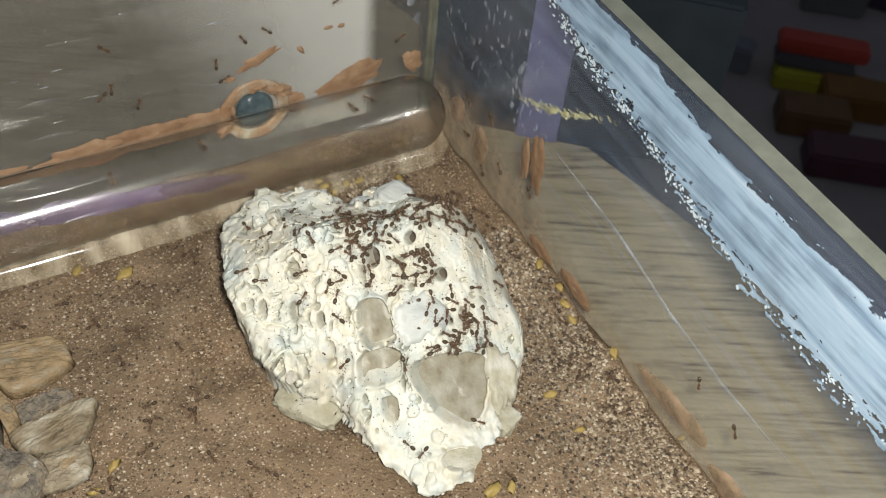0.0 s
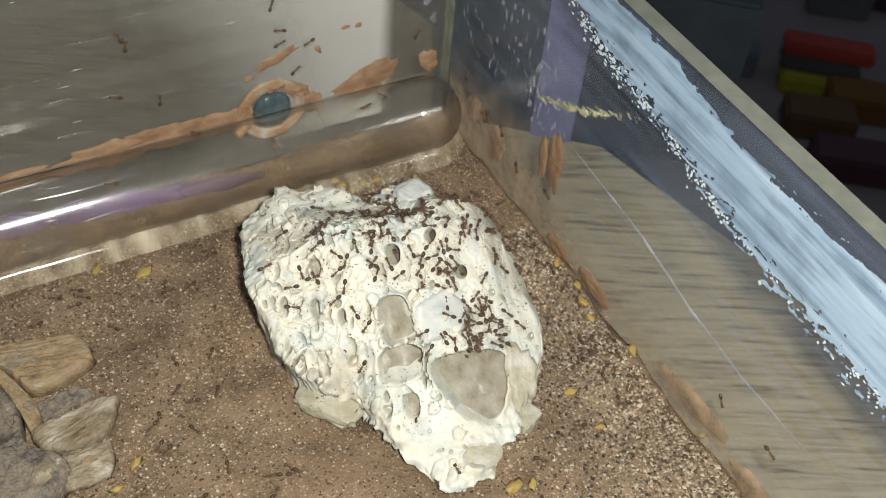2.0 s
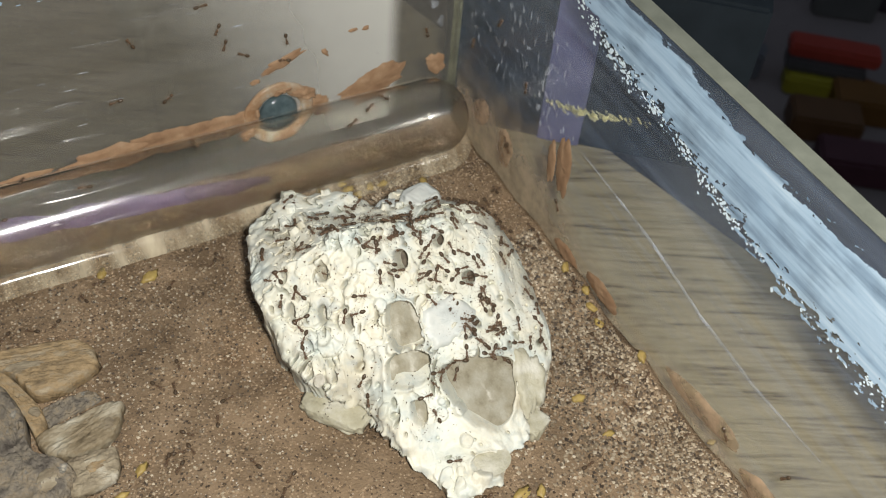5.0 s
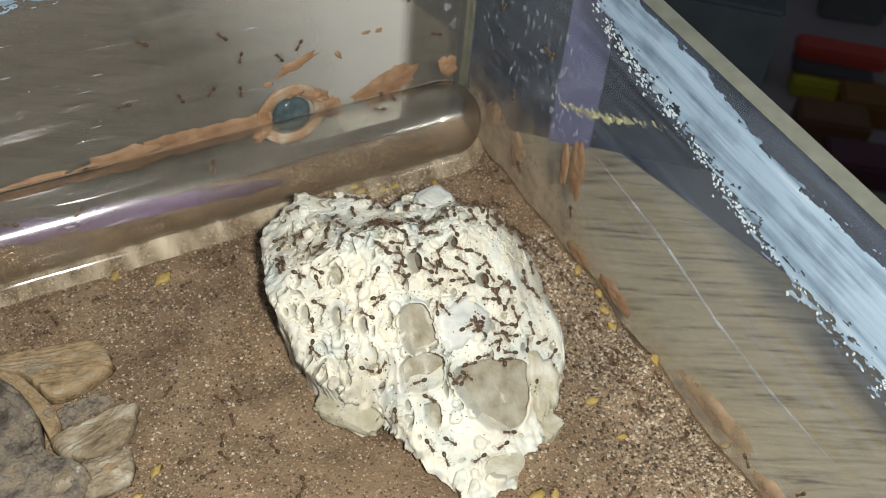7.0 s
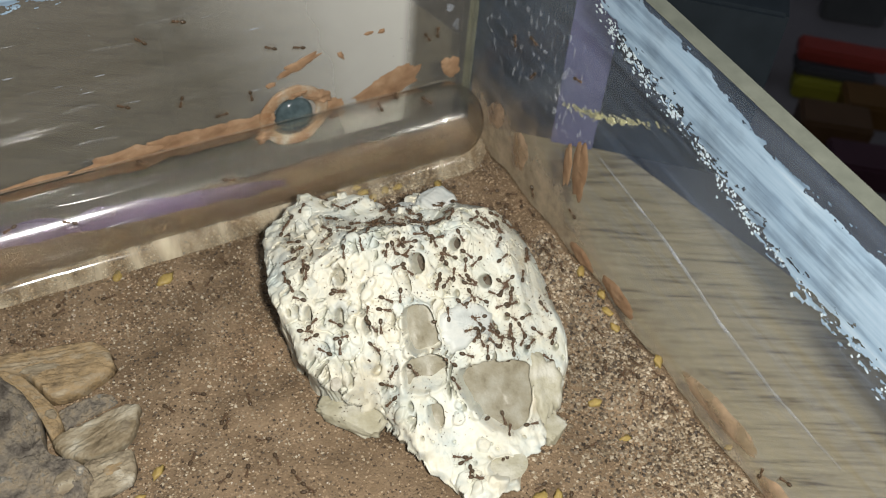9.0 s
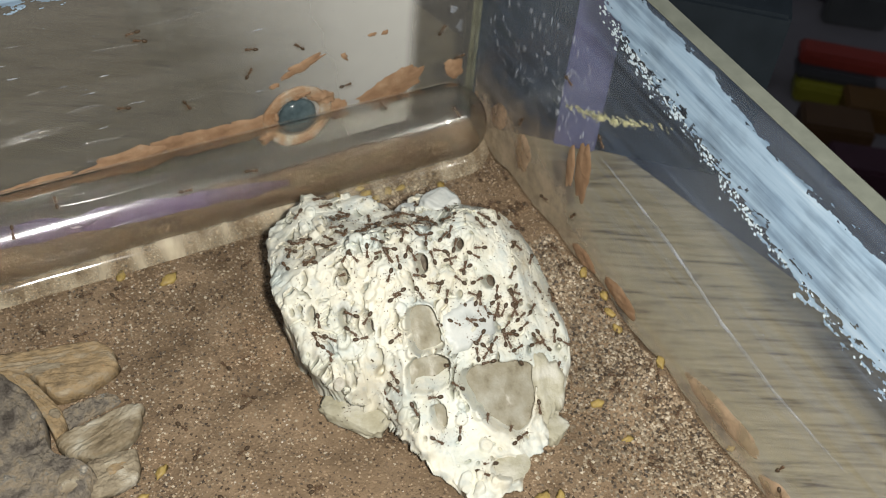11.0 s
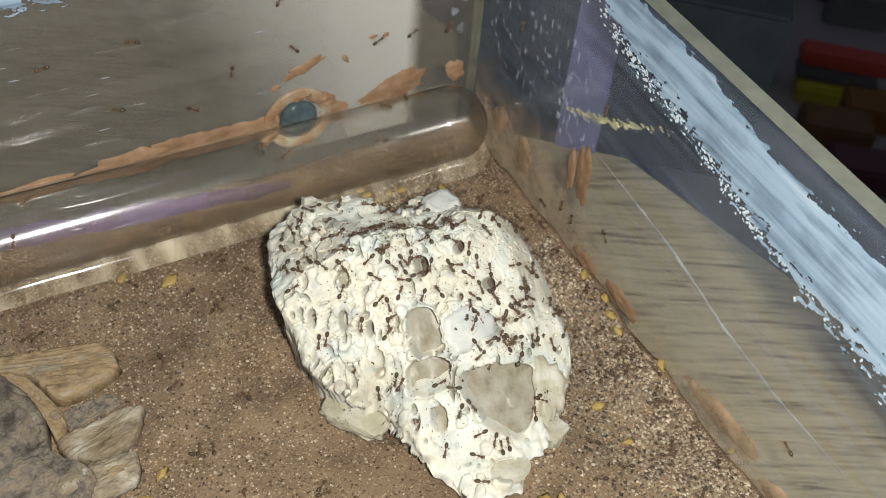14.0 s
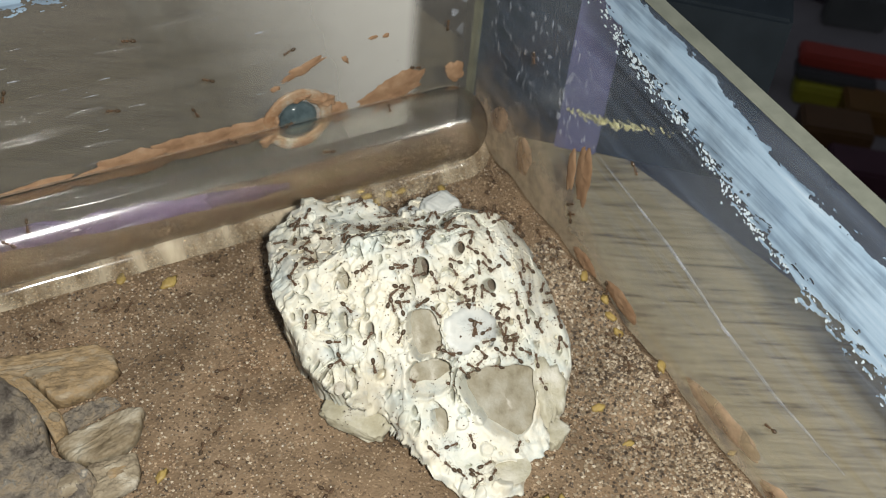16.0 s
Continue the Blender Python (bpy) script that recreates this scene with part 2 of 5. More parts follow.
# ---- mesh helpers ----
def mesh_object(name, verts, faces, mats, parent=None, label="", smooth=True, face_mats=None):
    me = bpy.data.meshes.new(name)
    me.from_pydata([tuple(map(float, v)) for v in verts], [], [tuple(map(int, f)) for f in faces])
    for m in (mats if isinstance(mats, (list, tuple)) else [mats]):
        me.materials.append(m)
    if face_mats is not None:
        me.polygons.foreach_set("material_index", np.asarray(face_mats, dtype=np.int32))
    if smooth:
        me.polygons.foreach_set("use_smooth", np.ones(len(me.polygons), dtype=bool))
    me.update()
    ob = new(name, me)
    if parent is not None:
        ob.parent = parent
    if label:
        tagged(ob, label)
    return ob


def part(name, bm, mat, parent, label="", smooth=True):
    me = bpy.data.meshes.new(name)
    bmesh.ops.recalc_face_normals(bm, faces=bm.faces)
    bm.to_mesh(me)
    bm.free()
    me.materials.append(mat)
    if smooth:
        me.polygons.foreach_set("use_smooth", np.ones(len(me.polygons), dtype=bool))
    ob = new(name, me)
    ob.parent = parent
    if label:
        tagged(ob, label)
    return ob


def box(x0, x1, y0, y1, z0, z1, bevel=0.0):
    bm = bmesh.new()
    bmesh.ops.create_cube(bm, size=1.0)
    for v in bm.verts:
        v.co = ((x0 + x1) / 2 + v.co.x * (x1 - x0), (y0 + y1) / 2 + v.co.y * (y1 - y0), (z0 + z1) / 2 + v.co.z * (z1 - z0))
    if bevel:
        bmesh.ops.bevel(bm, geom=bm.edges[:], offset=bevel, segments=2, affect="EDGES")
    return bm


def empty(name, label, category, group="", kind="", at=(0, 0, 0)):
    ob = new(name)
    ob.location = at
    ob.empty_display_size = 0.002
    return tagged(ob, label, category, group, kind)


def solo(name, bm, mat, label, category="", group="", kind="", smooth=False):
    ob = part(name, bm, mat, None, "", smooth)
    return tagged(ob, label, category, group, kind)


def fbm(x, y, z=0.0, octaves=3):
    return noise.fractal(Vector((x, y, z)), 0.9, 2.0, octaves)


# ---- the tank ----
RIM_Z, SAND_BOTTOM, TABLE_Z = 0.0585, -0.009, -0.0125
X_LEFT, Y_FRONT, PANE = -0.23, -0.27, 0.0031


def pane(name, x0, x1, y0, y1, label, glass=GLASS):
    ob = solo(name, box(x0, x1, y0, y1, SAND_BOTTOM, RIM_Z - 0.0005, 0.0003), glass, label, kind="structure")
    ob.visible_shadow = False
    edge = part("ground_edge", box(x0 + 0.0001, x1 - 0.0001, y0 + 0.0001, y1 - 0.0001, RIM_Z - 0.0004, RIM_Z, 0.00012), RIM, ob, "grey-green ground glass rim", False)
    return ob


pane("wall_right", 0.0, PANE, Y_FRONT, PANE, "clear glass tank wall smeared with chalky film", SCUFFED_GLASS)
pane("wall_back", X_LEFT, -0.0001, 0.0, PANE, "hazy glass tank wall with red clay smears", HAZY_GLASS)
pane("wall_left", X_LEFT - PANE, X_LEFT - 0.0001, Y_FRONT, PANE, "clear glass tank wall")
pane("wall_front", X_LEFT, -0.0001, Y_FRONT - PANE, Y_FRONT, "clear glass tank wall")
base_pane = solo("tank_base", box(X_LEFT - PANE, PANE, Y_FRONT - PANE, PANE, TABLE_Z + 0.0002, SAND_BOTTOM - 0.0002, 0.0003), GLASS, "clear glass base of the tank", kind="structure")
base_pane.visible_shadow = False


def sand_height(x, y):
    z = 0.0011 * fbm(x * 60, y * 60, 0.3) + 0.0003 * fbm(x * 400, y * 400, 4.3)
    z += 0.0016 * math.exp(-((x + 0.001) / 0.006) ** 2) * (0.4 + 0.6 * fbm(y * 90, 1.7))
    return z - 0.0002


def build_sand():
    nx, ny = 230, 200
    xs, ys = np.linspace(X_LEFT + 0.0003, -0.00008, nx), np.linspace(Y_FRONT + 0.0003, -0.00008, ny)
    verts = [(x, y, sand_height(x, y)) for y in ys for x in xs]
    faces = [(j * nx + i, j * nx + i + 1, (j + 1) * nx + i + 1, (j + 1) * nx + i) for j in range(ny - 1) for i in range(nx - 1)]
    loop = [i for i in range(nx)] + [j * nx + nx - 1 for j in range(1, ny)] + [(ny - 1) * nx + i for i in range(nx - 2, -1, -1)] + [j * nx for j in range(ny - 2, 0, -1)]
    start = len(verts)
    verts += [(verts[k][0], verts[k][1], SAND_BOTTOM + 0.0002) for k in loop]
    n = len(loop)
    faces += [(loop[k], start + k, start + (k + 1) % n, loop[(k + 1) % n]) for k in range(n)]
    return tagged(mesh_object("ground_sand", verts, faces, SAND), "fine reddish brown sand filling the tank floor", kind="structure")


build_sand()


def scatter(name, count, where, size, mat, label, category="sand"):
    """Many small irregular grains, each a squashed octahedron, in one mesh."""
    octa = np.array([(1, 0, 0), (-1, 0, 0), (0, 1, 0), (0, -1, 0), (0, 0, 1), (0, 0, -1)], float)
    tri = np.array([(0, 2, 4), (2, 1, 4), (1, 3, 4), (3, 0, 4), (2, 0, 5), (1, 2, 5), (3, 1, 5), (0, 3, 5)])
    verts, faces = [], []
    k = 0
    for _ in range(count):
        x, y = where()
        if x > -0.0006 or y > -0.0006:
            continue
        s = size * rng.uniform(0.5, 1.25)
        v = octa * s * rng.uniform(0.55, 1.2, (6, 1))
        a = rng.uniform(0, 6.28)
        c, d = math.cos(a), math.sin(a)
        v = v @ np.array([(c, d, 0), (-d, c, 0), (0, 0, 0.8)])
        verts.append(v + (x, y, sand_height(x, y) + s * 0.15))
        faces.append(tri + k)
        k += 6
    ob = mesh_object(name, np.vstack(verts), np.vstack(faces), mat, smooth=False)
    return tagged(ob, label, category, kind="stuff")


scatter("sand_grains", 62000, lambda: (rng.uniform(-0.125, 0), rng.uniform(-0.125, 0)), 0.00026, GRAIN, "loose fine brown and tan sand grains")
scatter("quartz_grains", 3400, lambda: (rng.uniform(-0.12, 0), rng.uniform(-0.125, 0)), 0.00020, island_tinted("pale_quartz", [(0.0, (0.33, 0.25, 0.18)), (0.6, (0.42, 0.35, 0.27)), (1.0, (0.58, 0.53, 0.46))], 0.3, 0.5), "pale glinting quartz grains in the sand")
scatter("debris", 11000, lambda: (-0.001 - abs(rng.normal(0, 0.014)), rng.uniform(-0.125, -0.038)), 0.00040, GRAVEL, "dark brown debris and coarse grit beside the glass", "debris")
scatter("debris", 3900, lambda: (rng.uniform(-0.115, -0.05), rng.normal(-0.032, 0.019)), 0.00031, GRAVEL, "scattered dark debris on brown sand", "debris")
scatter("debris", 700, lambda: (rng.normal(-0.085, 0.012), rng.normal(-0.062, 0.006)), 0.00030, GRAVEL, "dark debris round the bark pieces", "debris")

scatter("debris", 420, lambda: (rng.normal(-0.0231, 0.006), rng.normal(-0.0172, 0.0022)), 0.00042, GRAVEL, "dark crumbs heaped behind the rock", "debris")
# ---- the rock ----
ROCK_C = (-0.036, -0.054)
ROCK_R = [23.7, 24.5, 26.2, 27.0, 25.2, 24.8, 25.0, 23.2, 21.0, 21.0, 27.6, 31.0, 31.4, 31.0, 29.2, 27.0, 25.6, 24.6, 23.9, 23.0, 20.4, 18.6, 19.2, 21.2, 24.0, 26.5, 31.6, 31.1, 26.9, 26.7, 25.9, 25.3, 25.1, 25.1, 25.0, 24.4]
# recesses: centre x, y, half width, half length, turn, depth (mm), squareness, taper
HOLES = [(-40.9, -60.3, 2.75, 3.1, -8, 3.2, 4.0, -0.12), (-42.5, -65.8, 3.5, 2.25, -6, 3.2, 2.6, 0.0), (-32.0, -72.1, 5.6, 4.5, -8, 2.8, 4.0, 0.36), (-42.9, -71.4, 1.15, 1.45, -10, 2.8, 3.0, 0.1),
         (-35.9, -82.0, 2.6, 2.0, 0, 1.6, 2.6, 0.0), (-27.2, -56.6, 0.95, 0.85, 0, 3.0, 2.2, 0.2), (-37.5, -51.6, 1.0, 1.25, -20, 4.0, 2.2, 0.2), (-50.0, -49.0, 0.75, 1.0, -15, 2.6, 2.4, 0.2),
         (-52.0, -53.8, 0.62, 1.2, -12, 2.6, 2.2, 0.1), (-48.6, -56.6, 0.5, 0.85, -20, 2.4, 2.2, 0.0), (-45.5, -33.5, 0.5, 0.7, 10, 2.6, 2.2, 0.0), (-56.2, -51.6, 0.5, 1.1, -20, 2.6, 2.2, 0.0),
         (-56.6, -62.0, 0.8, 0.6, 30, 1.6, 2.6, 0.0), (-30.3, -50.6, 0.8, 0.7, 20, 3.0, 2.4, 0.0)]
# where a chamber's floor climbs out into the open slope: its depth falls off below this height of its outline
SILLS = {0: -0.92, 1: -0.25, 2: -1.35}
rock_grid = {}
DELVE, SLANT = (0.55, 0.58, -0.60), (0.50, 0.52, -0.69)


def cells(wx, wy, xs, ys, pitch, seed):
    """Nearest and second-nearest distances to jittered seeds: 0 to 1 in each cell, and the distance to its crease."""
    r = np.random.default_rng(seed)
    i, j = np.floor(wx / pitch).astype(int), np.floor(wy / pitch).astype(int)
    i0, j0 = i.min() - 2, j.min() - 2
    jit = r.uniform(0.05, 0.95, (i.max() - i0 + 4, j.max() - j0 + 4, 2))
    first, second = np.full(wx.shape, 9.0), np.full(wx.shape, 9.0)
    for di in (-1, 0, 1):
        for dj in (-1, 0, 1):
            c = jit[i + di - i0, j + dj - j0]
            d = np.hypot(wx / pitch - (i + di) - c[..., 0], wy / pitch - (j + dj) - c[..., 1])
            second = np.where(d < first, first, np.minimum(second, d))
            first = np.minimum(first, d)
    return np.clip(first, 0, 1), second - first


ROCK_STEP = 0.00015


def build_rock():
    step = ROCK_STEP
    xs, ys = np.arange(-0.0665, -0.008, step), np.arange(-0.091, -0.016, step)
    X, Y = np.meshgrid(xs, ys)
    warp = np.array([[(noise.noise((x * 160, y * 160, 2.0)), noise.noise((x * 160, y * 160, 9.0)), noise.noise((x * 700, y * 700, 5.0))) for x in xs] for y in ys])
    dx, dy = X - ROCK_C[0], Y - ROCK_C[1]
    ang = np.degrees(np.arctan2(dy, dx)) % 360
    edge = np.interp(ang, np.arange(0, 361, 10), np.array(ROCK_R + ROCK_R[:1]) * MM)
    ragged = np.interp(X, [-0.027, -0.018], [0.035, 0.006])
    s = np.hypot(dx, dy) / (edge * (1 + ragged * (warp[..., 0] + warp[..., 2])))
    top = np.interp(Y, [-0.12, -0.077, -0.049, -0.045, -0.034, -0.018], [0.0015, 0.0038, 0.0225, 0.0240, 0.0178, 0.0158])
    behind = np.clip((Y + 0.046) / 0.012, 0, 1)
    front, back = np.interp(X, [-0.064, -0.052, -0.044, -0.027, -0.021, -0.016, -0.011], [0.72, 0.85, 1.0, 1.0, 0.92, 0.74, 0.45]), np.interp(X, [-0.064, -0.055, -0.048, -0.041, -0.024, -0.018, -0.011], [0.80, 0.98, 1.03, 0.97, 0.93, 0.80, 0.48])
    top = top * (front * (1 - behind) + back * behind) + 0.0012 * warp[..., 0] - 0.0008 * np.exp(-((X + 0.022) / 0.0075) ** 2 - ((Y + 0.038) / 0.0065) ** 2) - 0.0008 * np.exp(-((X + 0.035) / 0.006) ** 2 - ((Y + 0.036) / 0.009) ** 2)
    top += 0.0032 * np.exp(-((X + 0.0368) / 0.0058) ** 2 - ((Y + 0.0290) / 0.0060) ** 2)
    top -= 0.0030 * np.exp(-((X + 0.0310) / 0.0042) ** 2 - ((Y + 0.0425) / 0.0042) ** 2)
    top += 0.0011 * np.exp(-((X + 0.0385) / 0.0035) ** 2 - ((Y + 0.0735) / 0.005) ** 2)
    rough = 0.78 - 0.50 / (1 + np.exp(-((X + 0.036) * 260 - (Y + 0.057) * 330)))
    wx, wy = X + 0.0007 * warp[..., 0] + 0.0004 * warp[..., 2], Y + 0.0007 * warp[..., 1]
    near, crease = cells(wx + 0.0006 * warp[..., 2], wy + 0.0006 * warp[..., 0], xs, ys, 0.0034, 1)
    fine, _ = cells(wx, wy, xs, ys, 0.0016, 2)
    tiny = np.array([[noise.fractal((x * 900, y * 900, 8.0), 0.8, 2.1, 3) for x in xs] for y in ys])
    ridged = np.array([[noise.noise((x * 330, y * 300, 13.0)) for x in xs] for y in ys])
    broad = np.array([[noise.fractal((x * 210, y * 190, 31.0), 0.9, 2.0, 3) for x in xs] for y in ys])
    # thin overlapping coats of plaster: a slow field cut into rounded steps
    field = broad * 2.4 + 0.5 * warp[..., 0]
    whole = np.floor(field)
    f = np.clip((field - whole) / 0.22, 0, 1)
    ledge = whole + f * f * (3 - 2 * f)
    smooth_zone = np.maximum(np.exp(-((X + 0.0400) / 0.0040) ** 4 - ((Y + 0.0725) / 0.0062) ** 4), np.exp(-((X + 0.0530) / 0.0062) ** 4 - ((Y + 0.0355) / 0.0085) ** 4))
    smooth_zone = np.maximum(smooth_zone, np.exp(-((X + 0.0390) / 0.0055) ** 4 - ((Y + 0.0280) / 0.0050) ** 4))
    rough = rough * (1 - 0.8 * smooth_zone) * np.interp(Y, [-0.046, -0.038], [1.0, 0.36])
    beads = np.clip(0.55 + 1.5 * ridged, 0, 1)
    lumps = 0.00040 * (1 - near ** 2) + 0.00042 * beads * (1 - fine ** 2) + 0.00006 * tiny + 0.00042 * ledge
    crack = np.exp(-(crease / 0.042) ** 2) * np.clip(-0.10 + 2.6 * warp[..., 1], 0, 1)
    deep = np.zeros(X.shape)
    sunk = rough * 0.0036 * crack
    flank = np.interp(X, [-0.026, -0.019], [1.0, 0.30])
    lumps = lumps * flank
    sunk = sunk * flank
    # the satin flank is drawn out in long folds down the slope
    folds = np.array([[noise.fractal((x * 520 - y * 70, y * 95 + x * 30, 17.0), 0.8, 2.0, 3) for x in xs] for y in ys])
    z = top + rough * lumps + 0.00005 * warp[..., 2] + 0.00018 * folds * (1 - flank) - 0.0008
    # the dark gully along the crest
    run = [(-0.0425, -0.0400), (-0.0370, -0.0425), (-0.0340, -0.0460), (-0.0310, -0.0430), (-0.0255, -0.0405)]
    away = np.full(X.shape, 1.0)
    for (ax, ay), (bx, by) in zip(run, run[1:]):
        f = np.clip(((wx - ax) * (bx - ax) + (wy - ay) * (by - ay)) / ((bx - ax) ** 2 + (by - ay) ** 2), 0, 1)
        away = np.minimum(away, np.hypot(wx - ax - f * (bx - ax), wy - ay - f * (by - ay)))
    sunk = np.maximum(sunk, 0.0036 * np.exp(-(away / 0.0007) ** 4))
    pits = np.random.default_rng(21)
    for _ in range(60):
        px, py, pr = pits.uniform(-0.061, -0.030), pits.uniform(-0.084, -0.026), pits.uniform(0.0005, 0.0013)
        d2 = ((wx - px) ** 2 + ((wy - py) * 1.2) ** 2) / pr ** 2
        local = rough[np.argmin(abs(ys - py)), np.argmin(abs(xs - px))]
        z = np.maximum(z, np.where(d2 < 1, top + 0.0002 + local * (0.0005 + 0.34 * pr * np.sqrt(np.clip(1 - d2, 0, 1))), -1))

    def dent(px, py, wide, long, turn, bend, depth):
        # a narrow curved slit, or a round pore where long equals wide
        nonlocal sunk
        i, j, k = int((px - xs[0]) / step), int((py - ys[0]) / step), int(long * 1.6 / step) + 3
        win = (slice(max(j - k, 0), j + k), slice(max(i - k, 0), i + k))
        u, v = X[win] - px, Y[win] - py
        c, d = math.cos(radians(turn)), math.sin(radians(turn))
        u, v = u * c + v * d, -u * d + v * c
        v = v - bend * (u * u / long - 0.4 * long) + 0.00008 * warp[win][..., 0]
        q = np.hypot(u / long, v / wide)
        sunk[win] = np.maximum(sunk[win], depth * np.exp(-q ** 4))

    for _ in range(170):
        px, py = pits.uniform(-0.061, -0.030), pits.uniform(-0.072, -0.026)
        if pits.random() < (px + 0.062) / 0.045:
            continue
        long = pits.uniform(0.0004, 0.0013)
        dent(px, py, pits.uniform(0.00013, 0.00026), long, 66 + pits.normal(0, 30), pits.uniform(-0.7, 0.9), 0.0018 + 1.5 * long)
    for x, y, long, turn, bend in ((-55.4, -56.8, 1.2, 100, 0.3), (-52.7, -56.2, 0.7, 66, 0.0), (-50.3, -55.9, 0.9, 75, -0.4), (-48.5, -60.4, 0.9, 95, 0.5), (-58.4, -57.4, 0.8, 20, 0), (-55.4, -46.3, 1.2, 60, 0.4), (-50.9, -66.0, 2.2, 115, 0.3), (-52.0, -41.5, 2.6, 72, 0.2), (-47.5, -43.5, 2.0, 60, -0.3), (-38.6, -67.6, 2.2, 66, -0.4), (-29.6, -60.6, 2.6, 135, 0.3), (-30.2, -63.9, 1.6, 45, 0.2)):
        dent(x * MM, y * MM, 0.00021, long * MM, turn, bend, 0.0036)
    for _ in range(240):
        px, py, pr = pits.uniform(-0.060, -0.018), pits.uniform(-0.080, -0.028), pits.choice([0.00018, 0.00025, 0.00036], p=[0.5, 0.32, 0.18])
        dent(px, py, pr, pr * pits.uniform(1.0, 1.8), pits.uniform(0, 180), 0, 7.5 * pr)
    for n, (hx, hy, a, b, turn, depth, square, taper) in enumerate(HOLES):
        c, d = math.cos(radians(turn)), math.sin(radians(turn))
        u, v = X - hx * MM, Y - hy * MM
        u, v = (u * c + v * d) / (a * MM), (-u * d + v * c) / (b * MM)
        u = u / (1 + taper * np.clip(v, -1.3, 1.3))
        q = (np.abs(u) ** square + np.abs(v) ** square) ** (1 / square) + 0.05 * warp[..., 2] + 0.10 * warp[..., 1]
        inside = 1 / (1 + np.exp(np.clip((q - 1) * min(a, b) / 0.05, -50, 50)))
        rim = 0.0003 * np.exp(-((q - 1.12) / 0.12) ** 2) * (a > 2)
        smooth_top = top + 0.0004 * warp[..., 0]
        z = z * (1 - inside) + smooth_top * inside + rim
        sunk = sunk * (1 - inside)
        if a > 1.12:
            climb = np.clip(depth / (depth + 1.8) + 0.55 * (v - SILLS[n]), 0.12, 1) if n in SILLS else 1.0
            deep = deep * (1 - inside) + (depth + 1.8) * MM * inside * climb
        else:
            sunk = sunk + (depth + 2.0) * MM * inside
    # relief stands out along the slope of the large form, not straight up
    detail = np.clip(z - top, -0.009, 0.006) - 0.0016 * np.clip(s, 0, 1) ** 16
    low = np.exp(-((ang - 216) / 16) ** 2) * np.clip((s - 0.70) / 0.3, 0, 1)
    form = top * (1 - 0.60 * low)
    gy, gx = np.gradient(form, step)
    gx, gy = np.clip(gx, -1.0, 1.0), np.clip(gy, -1.0, 1.0)
    N = np.stack([-gx, -gy, np.ones_like(gx)], -1)
    N /= np.linalg.norm(N, axis=-1, keepdims=True)
    # chambers, pits and cracks run obliquely into the rock
    P = np.stack([X, Y, form], -1) + N * detail[..., None] + np.array(DELVE) * deep[..., None] + np.array(SLANT) * sunk[..., None]
    P[..., 2] = np.maximum(P[..., 2], 0.0004)
    ny, nx = X.shape
    keep = s < 1.0
    cell = keep[:-1, :-1] | keep[1:, :-1] | keep[:-1, 1:] | keep[1:, 1:]
    ids = -np.ones(X.shape, int)
    used = np.zeros(X.shape, bool)
    for a in (slice(0, -1), slice(1, None)):
        for b in (slice(0, -1), slice(1, None)):
            used[a, b] |= cell
    ids[used] = np.arange(used.sum())
    verts = P[used]
    J, I = np.nonzero(cell)
    faces = np.stack([ids[J, I], ids[J, I + 1], ids[J + 1, I + 1], ids[J + 1, I]], 1)
    mats = [0] * len(J)
    # undercut sides: the open rim is carried inwards and down into the sand
    seen = {}
    for f in faces:
        for p, q in zip(f, (*f[1:], f[0])):
            seen[(p, q)] = True
    rim = [(p, q) for p, q in seen if (q, p) not in seen]
    verts, faces, below = [tuple(v) for v in verts], [tuple(f) for f in faces], {}
    for p in {k for e in rim for k in e}:
        x, y, h = verts[p]
        chain = [p]
        for f, drop in ((1.0, 0.06), (0.975, 0.18), (0.945, 0.36), (0.92, 0.56), (0.90, 0.76), (0.885, 1.0)):
            w = 1 + 0.028 * noise.fractal((x * 330, y * 330, drop * 5), 0.8, 2, 3)
            verts.append((ROCK_C[0] + (x - ROCK_C[0]) * f * w, ROCK_C[1] + (y - ROCK_C[1]) * f * w, h - (h + 0.0015) * drop))
            chain.append(len(verts) - 1)
        below[p] = chain
    for p, q in rim:
        for k in range(6):
            faces.append((q, p, below[p][1], below[q][1]) if k == 0 else (below[q][k], below[p][k], below[p][k + 1], below[q][k + 1]))
            mats.append(0)
    rock_grid.update(xs=xs, ys=ys, P=P, N=N)
    rock = empty("plaster_rock", "lumpy white plaster nest rock with open chambers on sand", "rock")
    mesh_object("rock_body", verts, faces, PLASTER, rock)
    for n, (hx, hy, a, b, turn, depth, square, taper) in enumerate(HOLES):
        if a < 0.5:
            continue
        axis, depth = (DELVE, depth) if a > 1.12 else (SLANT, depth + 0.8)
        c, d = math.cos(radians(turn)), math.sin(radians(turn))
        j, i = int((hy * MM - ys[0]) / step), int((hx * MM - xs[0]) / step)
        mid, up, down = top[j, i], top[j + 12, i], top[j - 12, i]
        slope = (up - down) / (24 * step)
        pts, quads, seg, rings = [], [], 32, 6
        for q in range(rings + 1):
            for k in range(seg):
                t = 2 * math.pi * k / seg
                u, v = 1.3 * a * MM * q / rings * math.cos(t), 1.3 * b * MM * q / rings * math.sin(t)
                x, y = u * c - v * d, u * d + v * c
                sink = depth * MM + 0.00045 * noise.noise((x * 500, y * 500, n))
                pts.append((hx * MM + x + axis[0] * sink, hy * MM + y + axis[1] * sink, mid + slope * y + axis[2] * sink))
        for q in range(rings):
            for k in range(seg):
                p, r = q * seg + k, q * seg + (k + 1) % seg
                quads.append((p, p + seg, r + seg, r))
